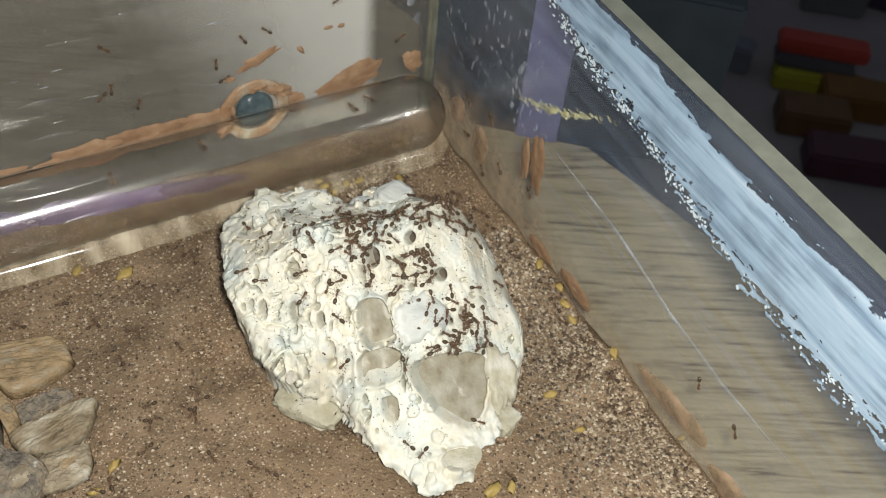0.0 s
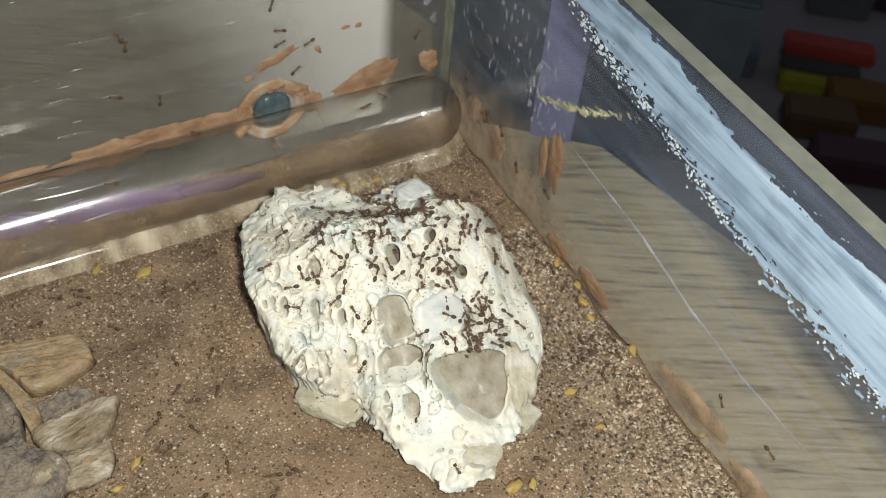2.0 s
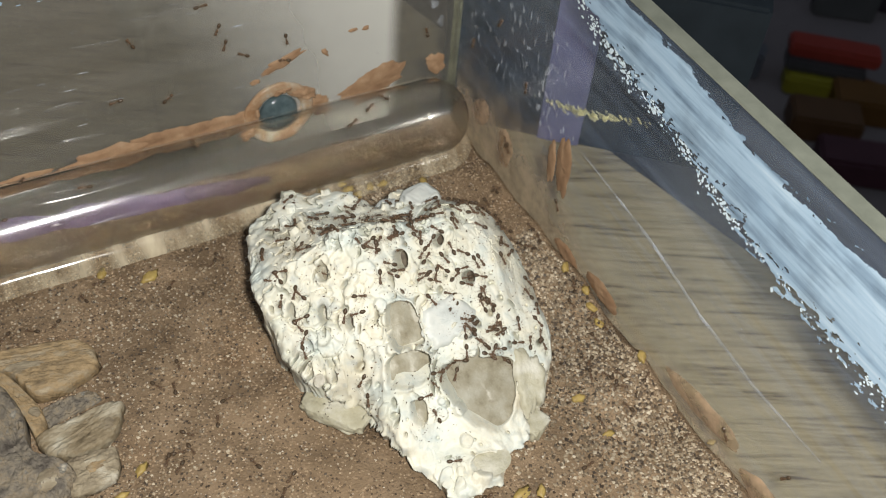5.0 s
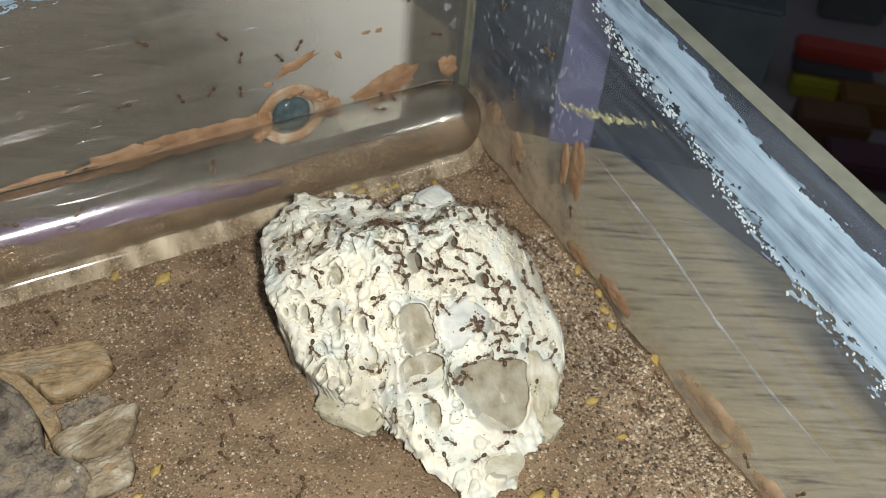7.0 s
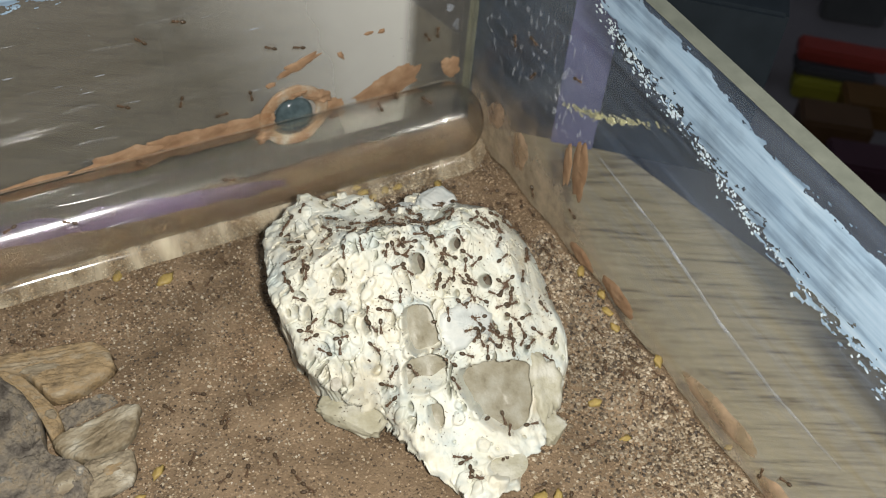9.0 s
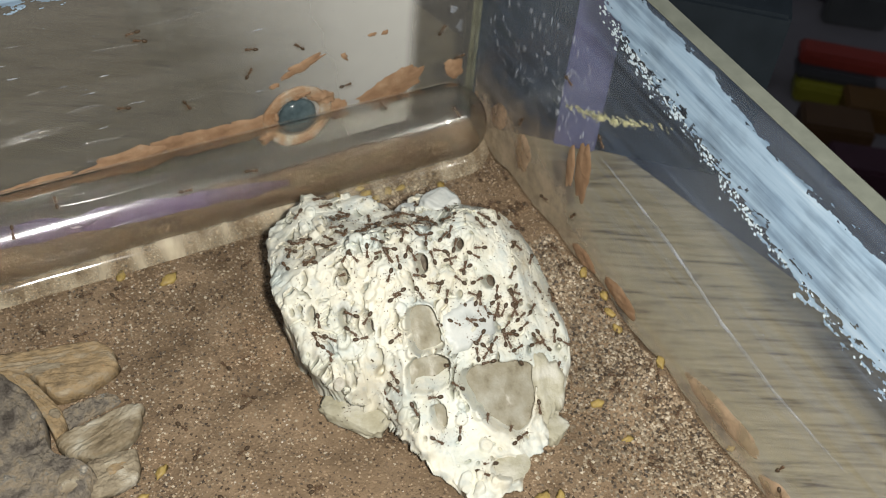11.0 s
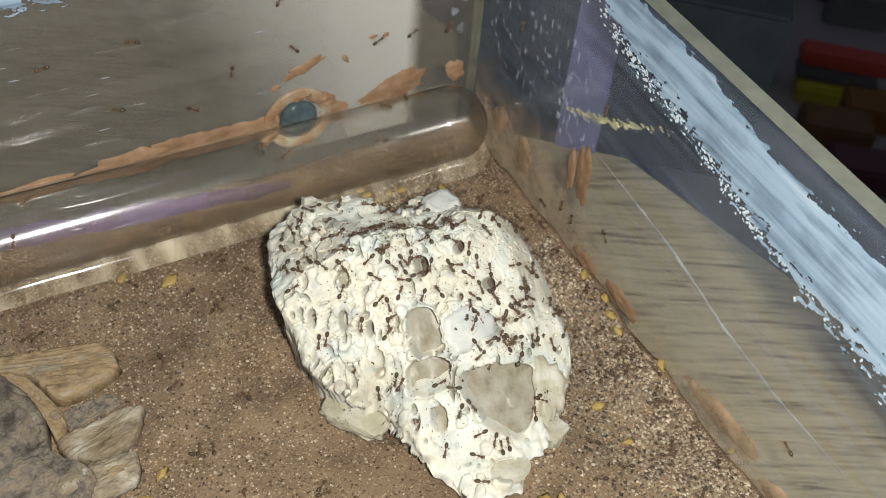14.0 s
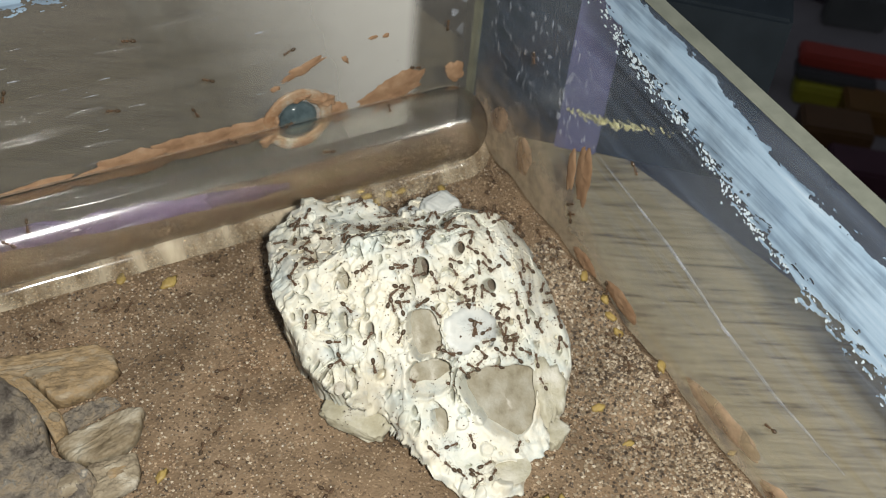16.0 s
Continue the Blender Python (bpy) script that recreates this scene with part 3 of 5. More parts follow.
        # some small pits get a floor coloured dark in place of deep shade
        mesh_object("chamber_floor", pts, quads, FILM if n == 4 else (CHAMBER if n in (0, 1, 2, 3, 7, 8, 12) else PIT_SHADE), rock, "smooth grey-beige chamber floor" if n < 4 else "floor of a small pit, some with shade painted in")
    def lump(name, mat, label, x, y, z, a, b, c, turn, seed, ragged, square):
        bm = bmesh.new()
        bmesh.ops.create_icosphere(bm, subdivisions=5, radius=1.0)
        m = pose(x * MM, y * MM, z * MM, 0, 0, turn)
        for v in bm.verts:
            p = v.co.copy()
            f = 1 + ragged * noise.fractal(p * 1.7 + Vector((seed, 0, 0)), 0.8, 2, 5)
            q = [math.copysign(abs(w) ** square, w) for w in p]
            v.co = m @ Vector((q[0] * a * MM * f, q[1] * b * MM * f, q[2] * c * MM * f))
        part(name, bm, mat, rock, label)

    lump("knob", PLASTER_BLUE, "bluish-white pebble-like knob on the crest", -26.2, -36.6, 15.0, 3.5, 3.1, 3.2, 20, 2.0, 0.09, 0.6)
    lump("knob", PLASTER_BLUE, "small pale nub beside the gully", -31.8, -35.2, 14.6, 2.2, 1.7, 1.9, 0, 7.0, 0.14, 0.75)
    def plate(name, cx, cy, a, b, shear, power, lift, mat, label, seed):
        # a thin sheet that follows the slope, with a ragged outline
        pts, quads, seg, rings = [], [], 64, 14
        for k in range(rings + 1):
            for g in range(seg):
                t = 2 * math.pi * g / seg
                w = (1 + 0.30 * noise.fractal((1.6 * math.cos(t), 1.6 * math.sin(t), seed), 0.8, 2, 3)) * (abs(math.cos(t)) ** power + abs(math.sin(t)) ** power) ** (-1 / power)
                x, y = cx + w * k / rings * (a * math.cos(t) + shear * math.sin(t)), cy + b * w * k / rings * math.sin(t)
                j, i = int((y * MM - ys[0]) / step), int((x * MM - xs[0]) / step)
                base = Vector((x * MM, y * MM, form[j, i])) + Vector(N[j, i]) * (lift + 0.00014 * noise.noise((x * 0.4, y * 0.4, seed)) - 0.0010 * (k / rings) ** 10)
                pts.append(base)
        for k in range(rings):
            for g in range(seg):
                p, r = k * seg + g, k * seg + (g + 1) % seg
                quads.append((p, p + seg, r + seg, r))
        mesh_object(name, pts, quads, mat, rock, label)

    plate("plaster_plate", -33.4, -61.4, 4.5, 3.3, 0.5, 3.0, 0.00012, PLASTER_BLUE, "smooth bluish-white plate of plaster", 4.0)
    plate("resin_film", -23.4, -72.6, 2.6, 4.6, 1.2, 2.6, 0.00022, FILM, "beige translucent resin film on the slope", 9.0)
    for x, y, z, length, width, height, turn, tilt, seed in ((-52.5, -61.2, 1.5, 11.5, 7.0, 2.2, -52, 0, 3.0), (-21.6, -69.2, 2.2, 11, 6.0, 4.6, 62, -8, 5.0), (-24.5, -77.0, 0.6, 5, 4, 2.2, 30, 0, 6.0)):
        bm = bmesh.new()
        bmesh.ops.create_icosphere(bm, subdivisions=4, radius=1.0)
        m = pose(x * MM, y * MM, z * MM, 0, tilt, turn)
        for v in bm.verts:
            p = v.co.copy()
            f = 1 + 0.17 * noise.fractal(p * 2.2 + Vector((seed, 0, 0)), 0.7, 2, 5)
            q = [math.copysign(abs(w) ** 0.42, w) for w in p]
            v.co = m @ Vector((q[0] * length / 2 * MM * f, q[1] * width / 2 * MM * f, q[2] * height / 2 * MM * (0.8 + 0.2 * f)))
        part("resin_flake", bm, FILM, rock, "grey-beige translucent flake at the foot of the rock")
    return rock


build_rock()


def rock_point(x, y):
    """The place and the slope's normal on the rock over a spot of its plan."""
    i = min(max(int((x - rock_grid["xs"][0]) / ROCK_STEP), 0), len(rock_grid["xs"]) - 1)
    j = min(max(int((y - rock_grid["ys"][0]) / ROCK_STEP), 0), len(rock_grid["ys"]) - 1)
    return rock_grid["P"][j, i], rock_grid["N"][j, i]


def rock_specks():
    tri = np.array([(0, 1, 2), (0, 2, 3), (0, 3, 1), (1, 3, 2)])
    verts, faces, k = [], [], 0
    gully = [(-0.0425, -0.0400), (-0.0370, -0.0425), (-0.0340, -0.0460), (-0.0310, -0.0430), (-0.0255, -0.0405)]
    while k < 2300:
        x, y = rng.uniform(-0.060, -0.012), rng.uniform(-0.086, -0.024)
        if k >= 2120:
            f = rng.uniform(0, 3.999)
            (ax, ay), (bx, by) = gully[int(f)], gully[int(f) + 1]
            x, y = ax + (bx - ax) * (f % 1) + rng.normal(0, 0.0004), ay + (by - ay) * (f % 1) + rng.normal(0, 0.0004)
        if math.hypot(x - ROCK_C[0], y - ROCK_C[1]) > 0.0225:
            continue
        (c, n), r = rock_point(x, y), rng.uniform(0.00005, 0.00016) * (1.6 if k >= 2120 else 1)
        c = c + n * 0.00004
        verts.append(c + r * rng.normal(0, 1, (4, 3)))
        faces.append(tri + 4 * k)
        k += 1
    ob = mesh_object("dark_specks", np.vstack(verts), np.vstack(faces), island_tinted("dark_specks", [(0, (0.03, 0.02, 0.014)), (1, (0.16, 0.11, 0.07))]), smooth=False)
    tagged(ob, "dark specks of debris on the white rock", "debris", kind="stuff")


rock_specks()


# ---- the glass tube along the back wall ----
def build_tube():
    R, r, x0, x1 = 0.0077, 0.0074, -0.21, -0.0088
    def profile(rad, reach):
        pts = [(x0, rad)] + [(x0 + 0.0006 + (x1 - x0 - 0.0006) * k / 40, rad * (1 + 0.0012 * math.sin(k * 2.1))) for k in range(41)]
        pts += [(x1 + reach * math.sin(radians(a)), rad * math.cos(radians(a))) for a in range(10, 90, 10)]
        return pts + [(x1 + reach, 0.0)]
    outer, inner = profile(R, R * 0.95), profile(r, r * 0.95)
    line = outer + inner[::-1]
    n, seg = len(line), 64
    verts, faces = [], []
    for k in range(seg):
        a = 2 * math.pi * k / seg
        verts += [(x, q * math.cos(a), q * math.sin(a)) for x, q in line]
    for k in range(seg):
        for i in range(n):
            a, b = k * n + i, k * n + (i + 1) % n
            c, d = ((k + 1) % seg) * n + (i + 1) % n, ((k + 1) % seg) * n + i
            faces.append((a, b, c, d))
    tube = empty("glass_tube", "clear test tube with a rounded end on sand", "test tube", at=(0, -0.0078, 0.0077))
    ob = mesh_object("tube_wall", verts, faces, TUBE_GLASS, tube)
    bm = bmesh.new()
    bm.from_mesh(ob.data)
    bmesh.ops.remove_doubles(bm, verts=bm.verts, dist=1e-6)
    bmesh.ops.recalc_face_normals(bm, faces=bm.faces)
    bm.to_mesh(ob.data)
    bm.free()
    ob.visible_shadow = False

    def band(name, xa, xb, a0, a1, rad, mat, label, wobble, lean=0.0, rise=0.00022, fine=0.00008):
        n, k = 120, 7
        pts, quads = [], []
        for i in range(n):
            x = xa + (xb - xa) * i / (n - 1)
            for j in range(k):
                f = j / (k - 1)
                taper = math.sin(math.pi * min(max(i / (n - 1), 0.02), 0.98)) ** 0.3
                mid = (a0 + a1) / 2
                a = radians(mid + lean * (i / (n - 1) - 0.5) + (a0 + (a1 - a0) * f - mid) * taper + wobble * noise.noise((x * 160, 3.0 * (f > 0.5), a0)))
                q = rad + rise * math.sin(math.pi * f) + fine * noise.noise((x * 900, j * 0.5, 1.0))
                q *= math.sqrt(max(1 - (max(x - x1, 0) / (R * 0.95)) ** 2, 0.0004))
                pts.append((x, -q * math.sin(a), q * math.cos(a)))
        for i in range(n - 1):
            for j in range(k - 1):
                p = i * k + j
                quads.append((p, p + 1, p + k + 1, p + k))
        o = mesh_object(name, pts, quads, mat, tube, label)
        o.visible_shadow = False

    # pale haze band paints the bright line of bent light on the upper edge
    band("edge_light_band", -0.16, x1 + 0.0069, -52, -38, R + 0.0001, EDGE_LIGHT, "pale band painting the bright upper edge of the tube", 2)
    # an added strip paints the bright refraction line along the front and round the end
    pts, quads, k = [], [], 6
    for i in range(151):
        b = max(i - 120, 0) / 30 * math.pi / 2
        x = x0 + (x1 - x0) * min(i, 120) / 120
        for j in range(k):
            f = j / (k - 1)
            reach = 0.0068 + (0.0025 - 0.0010 * math.sin(b)) * f + 0.0003 * f * noise.noise((x * 150 + b * 3, 2.0, 0.0))
            sag = -0.0036 - 0.0032 * f + 0.0006 * math.sin(math.pi * f)
            pts.append((x + reach * math.sin(b), -reach * math.cos(b), sag + 0.0001 * noise.noise((x * 700 + b * 9, j * 0.6, 3.0))))
    for i in range(150):
        for j in range(k - 1):
            p = i * k + j
            quads.append((p, p + 1, p + k + 1, p + k))
    foot_strip = mesh_object("refraction_strip", pts, quads, BEAD_GLASS, tube, "added lumpy bright strip at the tube foot, painted refraction")
    foot_strip.visible_shadow = False
    band("violet_strip", -0.13, -0.046, 34, 64, r - 0.0006, VIOLET_FILM, "violet translucent film inside the tube", 9, 52)
    for xa, xb, a in ((-0.083, -0.073, 12), (-0.086, -0.067, 24), (-0.079, -0.068, 68)):
        band("glass_ridge", xa, xb, a - 3.2, a + 3.2, R - 0.00002, STREAK_GLASS, "fine raised streak along the glass", 0.6, 0, 0.00012, 0.000006)


build_tube()


# ---- smears on the glass ----
def ridge(name, line, up, half, height, mat, label, category, group="", lumpy=0.0, seed=0.0):
    """A half-round bead laid along a line on a surface that faces up."""
    up, k = Vector(up), 9
    n = len(line)
    verts, faces = [], []
    for i, p in enumerate(line):
        p = Vector(p)
        way = (Vector(line[min(i + 1, n - 1)]) - Vector(line[max(i - 1, 0)])).normalized()
        side = way.cross(up)
        thin = math.sin(math.pi * min(max(i / (n - 1), 0.03), 0.97)) ** 0.4 * (1 + 0.3 * noise.noise((i * 0.35, seed, 0)))
        for j in range(k):
            a = math.pi * j / (k - 1)
            f = 1 + lumpy * noise.fractal((i * 0.45, j * 0.7, seed), 0.8, 2, 3)
            verts.append(p + side * (half * thin * math.cos(a)) + up * (0.00002 + height * thin * math.sin(a) * f))
    for i in range(n - 1):
        for j in range(k - 1):
            q = i * k + j
            faces.append((q, q + 1, q + k + 1, q + k))
    ob = mesh_object(name, verts, faces, mat)
    ob.visible_shadow = False
    return tagged(ob, label, category, group)


for n, (z, xa, xb, half, sag) in enumerate([(25.0, -80.5, -74, 0.45, 0.3), (17.2, -79.5, -71, 0.42, 0.3), (13.4, -79, -74, 0.30, 0), (36.4, -74, -66, 0.34, 0.4), (39.8, -66, -52, 0.36, 0.6), (22.0, -60, -56, 0.20, 0.1), (30.5, -86, -82, 0.26, 0.1)]):
    line = [((xa + (xb - xa) * f) * MM, -0.00003, (z + sag * math.sin(2.4 * f + n)) * MM) for f in np.linspace(0, 1, 40)]
    ridge("brush_streak", line, (0, -1, 0), half * MM, half * 0.34 * MM, STREAK_GLASS, "clear dried brush streak on hazy glass", "streak", "brush streaks", 0.10, n * 2.3)
def smear(name, plane, cx, cz, a, b, turn, mat, label, thick=0.0006, ragged=0.45, seed=0.0, group="", category="clay"):
    """A thin lump of ragged outline on a wall. plane 'back' or 'right'; centre, half length, half height in metres."""
    rings, seg = 7, 44
    c, d = math.cos(radians(turn)), math.sin(radians(turn))
    verts, faces = [(0, 0, thick)], []
    for i in range(1, rings + 1):
        q = i / rings
        for k in range(seg):
            t = 2 * math.pi * k / seg
            w = 1 + ragged * noise.fractal(Vector((math.cos(t) * 1.3 + seed, math.sin(t) * 1.3, seed * 3)), 0.7, 2, 4)
            u, v = a * q * w * math.cos(t), b * q * w * math.sin(t)
            h = thick * (1 - q ** 4) * (0.8 + 0.5 * noise.noise((u * 900, v * 900, seed)))
            verts.append((u * c - v * d, u * d + v * c, max(h, 0)))
    for k in range(seg):
        faces.append((0, 1 + k, 1 + (k + 1) % seg))
    for i in range(rings - 1):
        for k in range(seg):
            p, q = 1 + i * seg + k, 1 + i * seg + (k + 1) % seg
            faces.append((p, p + seg, q + seg, q))
    if plane == "back":
        pts = [(cx + u, -h - 0.00005, cz + v) for u, v, h in verts]
    else:
        pts = [(-h - 0.00005, cx + u, cz + v) for u, v, h in verts]
    return tagged(mesh_object(name, pts, faces, mat), label, category, group)


for n, (x, z, a, b, t) in enumerate([(-88, 10.6, 9, 1.6, 2), (-72, 11.4, 9, 2.5, 4), (-58, 12.0, 9, 2.5, -4), (-48.5, 12.2, 5, 2.4, 10), (-37.5, 23.6, 4.4, 1.2, 22), (-19, 13.6, 7.2, 3.4, 24), (-5, 14.6, 2.0, 2.8, 40),
                                     (-23.2, 27.2, 0.9, 0.4, 0), (-20.5, 27, 0.7, 0.5, 0), (-28.8, 23.6, 0.5, 1.1, 30), (-43, 20.6, 1.0, 0.6, 0), (-30.4, 11.5, 2.2, 2.6, 50)]):
    smear("clay_smear", "back", x * MM, z * MM, a * MM, b * MM, t, CLAY, "dried reddish clay smeared on glass", thick=0.0004, ragged=0.42, seed=n * 1.7, group="clay smears")
for n, (y, z, a, b, t) in enumerate([(-12, 9.5, 4.0, 2.6, -60), (-22, 8, 3.0, 4.5, 0), (-41.2, 19.0, 2.3, 6.4, -8), (-37.5, 17.0, 1.3, 4.6, -4), (-59, 3.4, 5.0, 2.2, 4), (-47, 2.0, 4.0, 1.8, 0), (-88.5, 5.4, 9.2, 2.6, -7), (-106, 3.0, 6, 3.2, 0)]):
    smear("clay_smear", "right", y * MM, z * MM, a * MM, b * MM, t, CLAY_THIN if y < -80 or y > -30 else CLAY, "dried reddish clay smeared on glass", thick=0.0004, ragged=0.22, seed=20 + n * 1.3, group="clay smears")


def mud_material():
    """Brown mud dried on glass: dense by the sand, thinning out upwards, higher towards the corner."""
    m = material("dried_mud", (0.20, 0.14, 0.09), 0.9, 0, 0.1)
    b = m.node_tree.nodes["Principled BSDF"]
    co, xyz = node(m, "ShaderNodeTexCoord"), node(m, "ShaderNodeSeparateXYZ")
    wire(m, co, "Object", xyz, "Vector")
    along = node(m, "ShaderNodeMapRange")
    along.inputs["From Min"].default_value, along.inputs["From Max"].default_value = -0.112, 0.0
    wire(m, xyz, "Y", along, "Value")
    tall = ramp(m, along, "Result", [((112 + y) / 112, (h, h, h)) for y, h in ((-112, 0.20), (-82, 0.24), (-66, 0.16), (-50, 0.36), (-38, 0.74), (-24, 0.84), (-8, 0.70))])
    cloud = node(m, "ShaderNodeTexNoise", Scale=210.0, Detail=6.0, Roughness=0.65)
    wire(m, co, "Object", cloud, "Vector")
    steps = [node(m, "ShaderNodeMath") for _ in range(3)]
    for q, op in zip(steps, ("MULTIPLY_ADD", "MULTIPLY_ADD", "SUBTRACT")):
        q.operation = op
    steps[0].inputs[1].default_value, steps[0].inputs[2].default_value = 0.021, -0.008
    wire(m, tall, "Color", steps[0], 0)
    steps[1].inputs[1].default_value = 0.016
    wire(m, cloud, "Fac", steps[1], 0)
    wire(m, steps[0], "Value", steps[1], 2)
    wire(m, steps[1], "Value", steps[2], 0)
    wire(m, xyz, "Z", steps[2], 1)
    thick = node(m, "ShaderNodeMapRange")
    thick.interpolation_type = "SMOOTHSTEP"
    for key, value in (("From Min", -0.006), ("From Max", 0.011), ("To Min", 0.0), ("To Max", 0.70)):
        thick.inputs[key].default_value = value
    wire(m, steps[2], "Value", thick, "Value")
    wire(m, thick, "Result", b, "Alpha")
    tone = ramp(m, cloud, "Fac", [(0.35, (0.22, 0.165, 0.11)), (0.55, (0.36, 0.275, 0.185)), (0.7, (0.46, 0.35, 0.245))])
    wire(m, tone, "Color", b, "Base Color")
    return m


sheet = mesh_object("trim_mud_film", [(-0.00003, y, z) for z in (-0.004, 0.032) for y in (-0.112, -0.0015)], [(0, 1, 3, 2)], mud_material())
sheet.visible_shadow = False
tagged(sheet, "soft brown film of dried mud on the glass", "mud", kind="structure")
seal = solo("trim_corner_seal", box(-0.0021, -0.0001, -0.0018, -0.0001, 0.0005, RIM_Z - 0.001, 0.0007), pane_glass("corner_silicone", (0.84, 0.85, 0.78), 0.07, 0.35, (0.50, 0.50, 0.40)), "cloudy silicone seal in the tank corner", kind="structure")
seal.visible_shadow = False


def film_strip(name, plane, lo, hi, t0, t1, cover, label, seed):
    """A chalky coat in small flakes of film: cells of a fine grid on the wall, kept where the coat lies."""
    step = 0.00017
    ts = np.arange(t0, t1, step)
    verts, faces, index = [], [], {}
    for i, t in enumerate(ts):
        zl, zh = lo(t), hi(t)
        for j in range(int(zl / step) - 15, int(zh / step) + 15):
            z = j * step
            f = (z - zl) / (zh - zl)
            ragged = noise.fractal(Vector((t * 420, z * 900, seed)), 0.8, 2, 4)
            streak = noise.noise((t * 60, (z + 0.1 * t) * 900, seed + 7))
            calm = 1.3 if f < 0.5 else 0.35
            if min(f, 1 - f) * 5 + ragged * calm + 0.5 * streak + cover < 0:
                continue
            quad = []
            for a, b in ((i, j), (i + 1, j), (i + 1, j + 1), (i, j + 1)):
                if (a, b) not in index:
                    index[(a, b)] = len(verts)
                    h = 0.00010 + 0.00002 * noise.noise((a * 0.2, b * 0.6, seed))
                    p, q = t0 + (a + 0.5 * noise.noise((a * 0.9, b * 0.9, 3.0))) * step, (b + 0.5 * noise.noise((a * 0.9, b * 0.9, 9.0))) * step
                    verts.append((-h, p, q) if plane == "right" else (p, -h, q))
                quad.append(index[(a, b)])
            faces.append(quad)
    return tagged(mesh_object(name, verts, faces, FLUON if plane == "right" else FLUON_BACK), label, "coating", kind="structure")


film_strip("trim_film_right", "right", lambda y: float(np.interp(y, [-0.13, -0.1087, -0.0946, -0.0841, -0.0753, -0.0629, -0.0454, -0.036], [0.0385, 0.0389, 0.0394, 0.0409, 0.0431, 0.0455, 0.0490, 0.0528])),
           lambda y: float(np.interp(y, [-0.13, -0.101, -0.0887, -0.075, -0.065, -0.0564, -0.048, -0.036], [0.0555, 0.0548, 0.0542, 0.0550, 0.0572, 0.0580, 0.0583, 0.0584])),
           -0.130, -0.030, -0.22, "blue-white chalky anti-escape coating brushed below the rim", 3.0)
film_strip("trim_film_back", "back", lambda x: 0.0475, lambda x: 0.0570, -0.110, -0.040, -0.10, "patchy white chalky coating below the rim", 11.0)


def flakes(name, plane, spots, label, mat=FLAKE):
    """Small flattened flakes and runs on a wall: along, up, half width, half height, all in metres."""
    verts, faces = [], []
    for (t, z, a, b) in spots:
        k = len(verts)
        ring = []
        for i in range(8):
            q = 2 * math.pi * i / 8
            w = rng.uniform(0.45, 1.35)
            ring.append((t + a * w * math.cos(q), z + b * w * math.sin(q)))
        verts += [((-0.00004, u, v) if plane == "right" else (u, -0.00004, v)) for u, v in ring]
        verts.append((-0.00013, t, z) if plane == "right" else (t, -0.00013, z))
        faces += [(k + i, k + (i + 1) % 8, k + 8) for i in range(8)]
    return tagged(mesh_object(name, verts, faces, mat), label, "residue", kind="stuff")


spots = []
clumps = rng.uniform(-0.125, -0.038, 45)
for _ in range(330):
    y = rng.choice(clumps) + rng.normal(0, 0.0012)
    z = float(np.interp(y, [-0.1087, -0.0841, -0.0629, -0.0454, -0.036], [0.0389, 0.0405, 0.0453, 0.0480, 0.051])) - abs(rng.normal(0, 0.0013)) + 0.0012
    s = rng.uniform(0.00008, 0.00034)
    spots.append((y, z, s, s * rng.uniform(0.7, 1.3)))
for _ in range(110):
    y = rng.normal(-0.050, 0.008)
    s = rng.uniform(0.00008, 0.0004)
    spots.append((y, float(np.interp(y, [-0.0841, -0.0629, -0.0454, -0.036], [0.0405, 0.0453, 0.0480, 0.051])) + rng.normal(0, 0.0009), s * 1.3, s * rng.uniform(0.5, 1.0)))
flakes("white_flakes", "right", spots, "loose white flakes below the chalky coating")
spots = [(rng.uniform(-0.036, -0.004), rng.uniform(0.022, 0.042), rng.uniform(0.0002, 0.0005), rng.uniform(0.0004, 0.0012)) for _ in range(80)]
spots += [(rng.normal(-0.036, 0.004), rng.uniform(0.024, 0.040), rng.uniform(0.0002, 0.0004), rng.uniform(0.0004, 0.0011)) for _ in range(30)]
spots += [(rng.uniform(-0.09, -0.03), rng.uniform(0.012, 0.042), rng.uniform(0.00007, 0.00018), rng.uniform(0.00007, 0.0002)) for _ in range(120)]
flakes("dried_drops", "right", spots, "pale dried drops and specks on glass", DRIED)
spots = [(-0.0043, 0.0245, 0.0008, 0.0014), (-0.0060, 0.0290, 0.0009, 0.0010), (-0.0042, 0.0315, 0.0007, 0.0012), (-0.0018, 0.034, 0.0005, 0.001)]
spots += [(rng.uniform(-0.10, -0.045), rng.uniform(0.018, 0.046), rng.uniform(0.0006, 0.0022), rng.uniform(0.00006, 0.00016)) for _ in range(18)]
spots += [(rng.uniform(-0.10, -0.003), rng.uniform(0.014, 0.044), rng.uniform(0.00006, 0.00014), rng.uniform(0.00006, 0.00014)) for _ in range(90)]
flakes("dried_drops", "back", spots, "pale dried drops and brush marks on glass", DRIED)
# a long pale scratch and a glossy bead of glue on the right pane
line = []
for t in np.linspace(0, 1, 130):
    y = -0.046 - 0.064 * t
    line.append((-0.00003, y, float(np.interp(y, [-0.110, -0.0951, -0.082, -0.0654, -0.046], [0.0205, 0.0200, 0.0212, 0.0243, 0.0255])) + 0.0002 * noise.noise((y * 300, 1, 1))))
ridge("scratch", line, (-1, 0, 0), 0.00042, 0.00008, DRIED, "long pale dried run along the glass pane", "scratch", "", 0.5, 4.0)


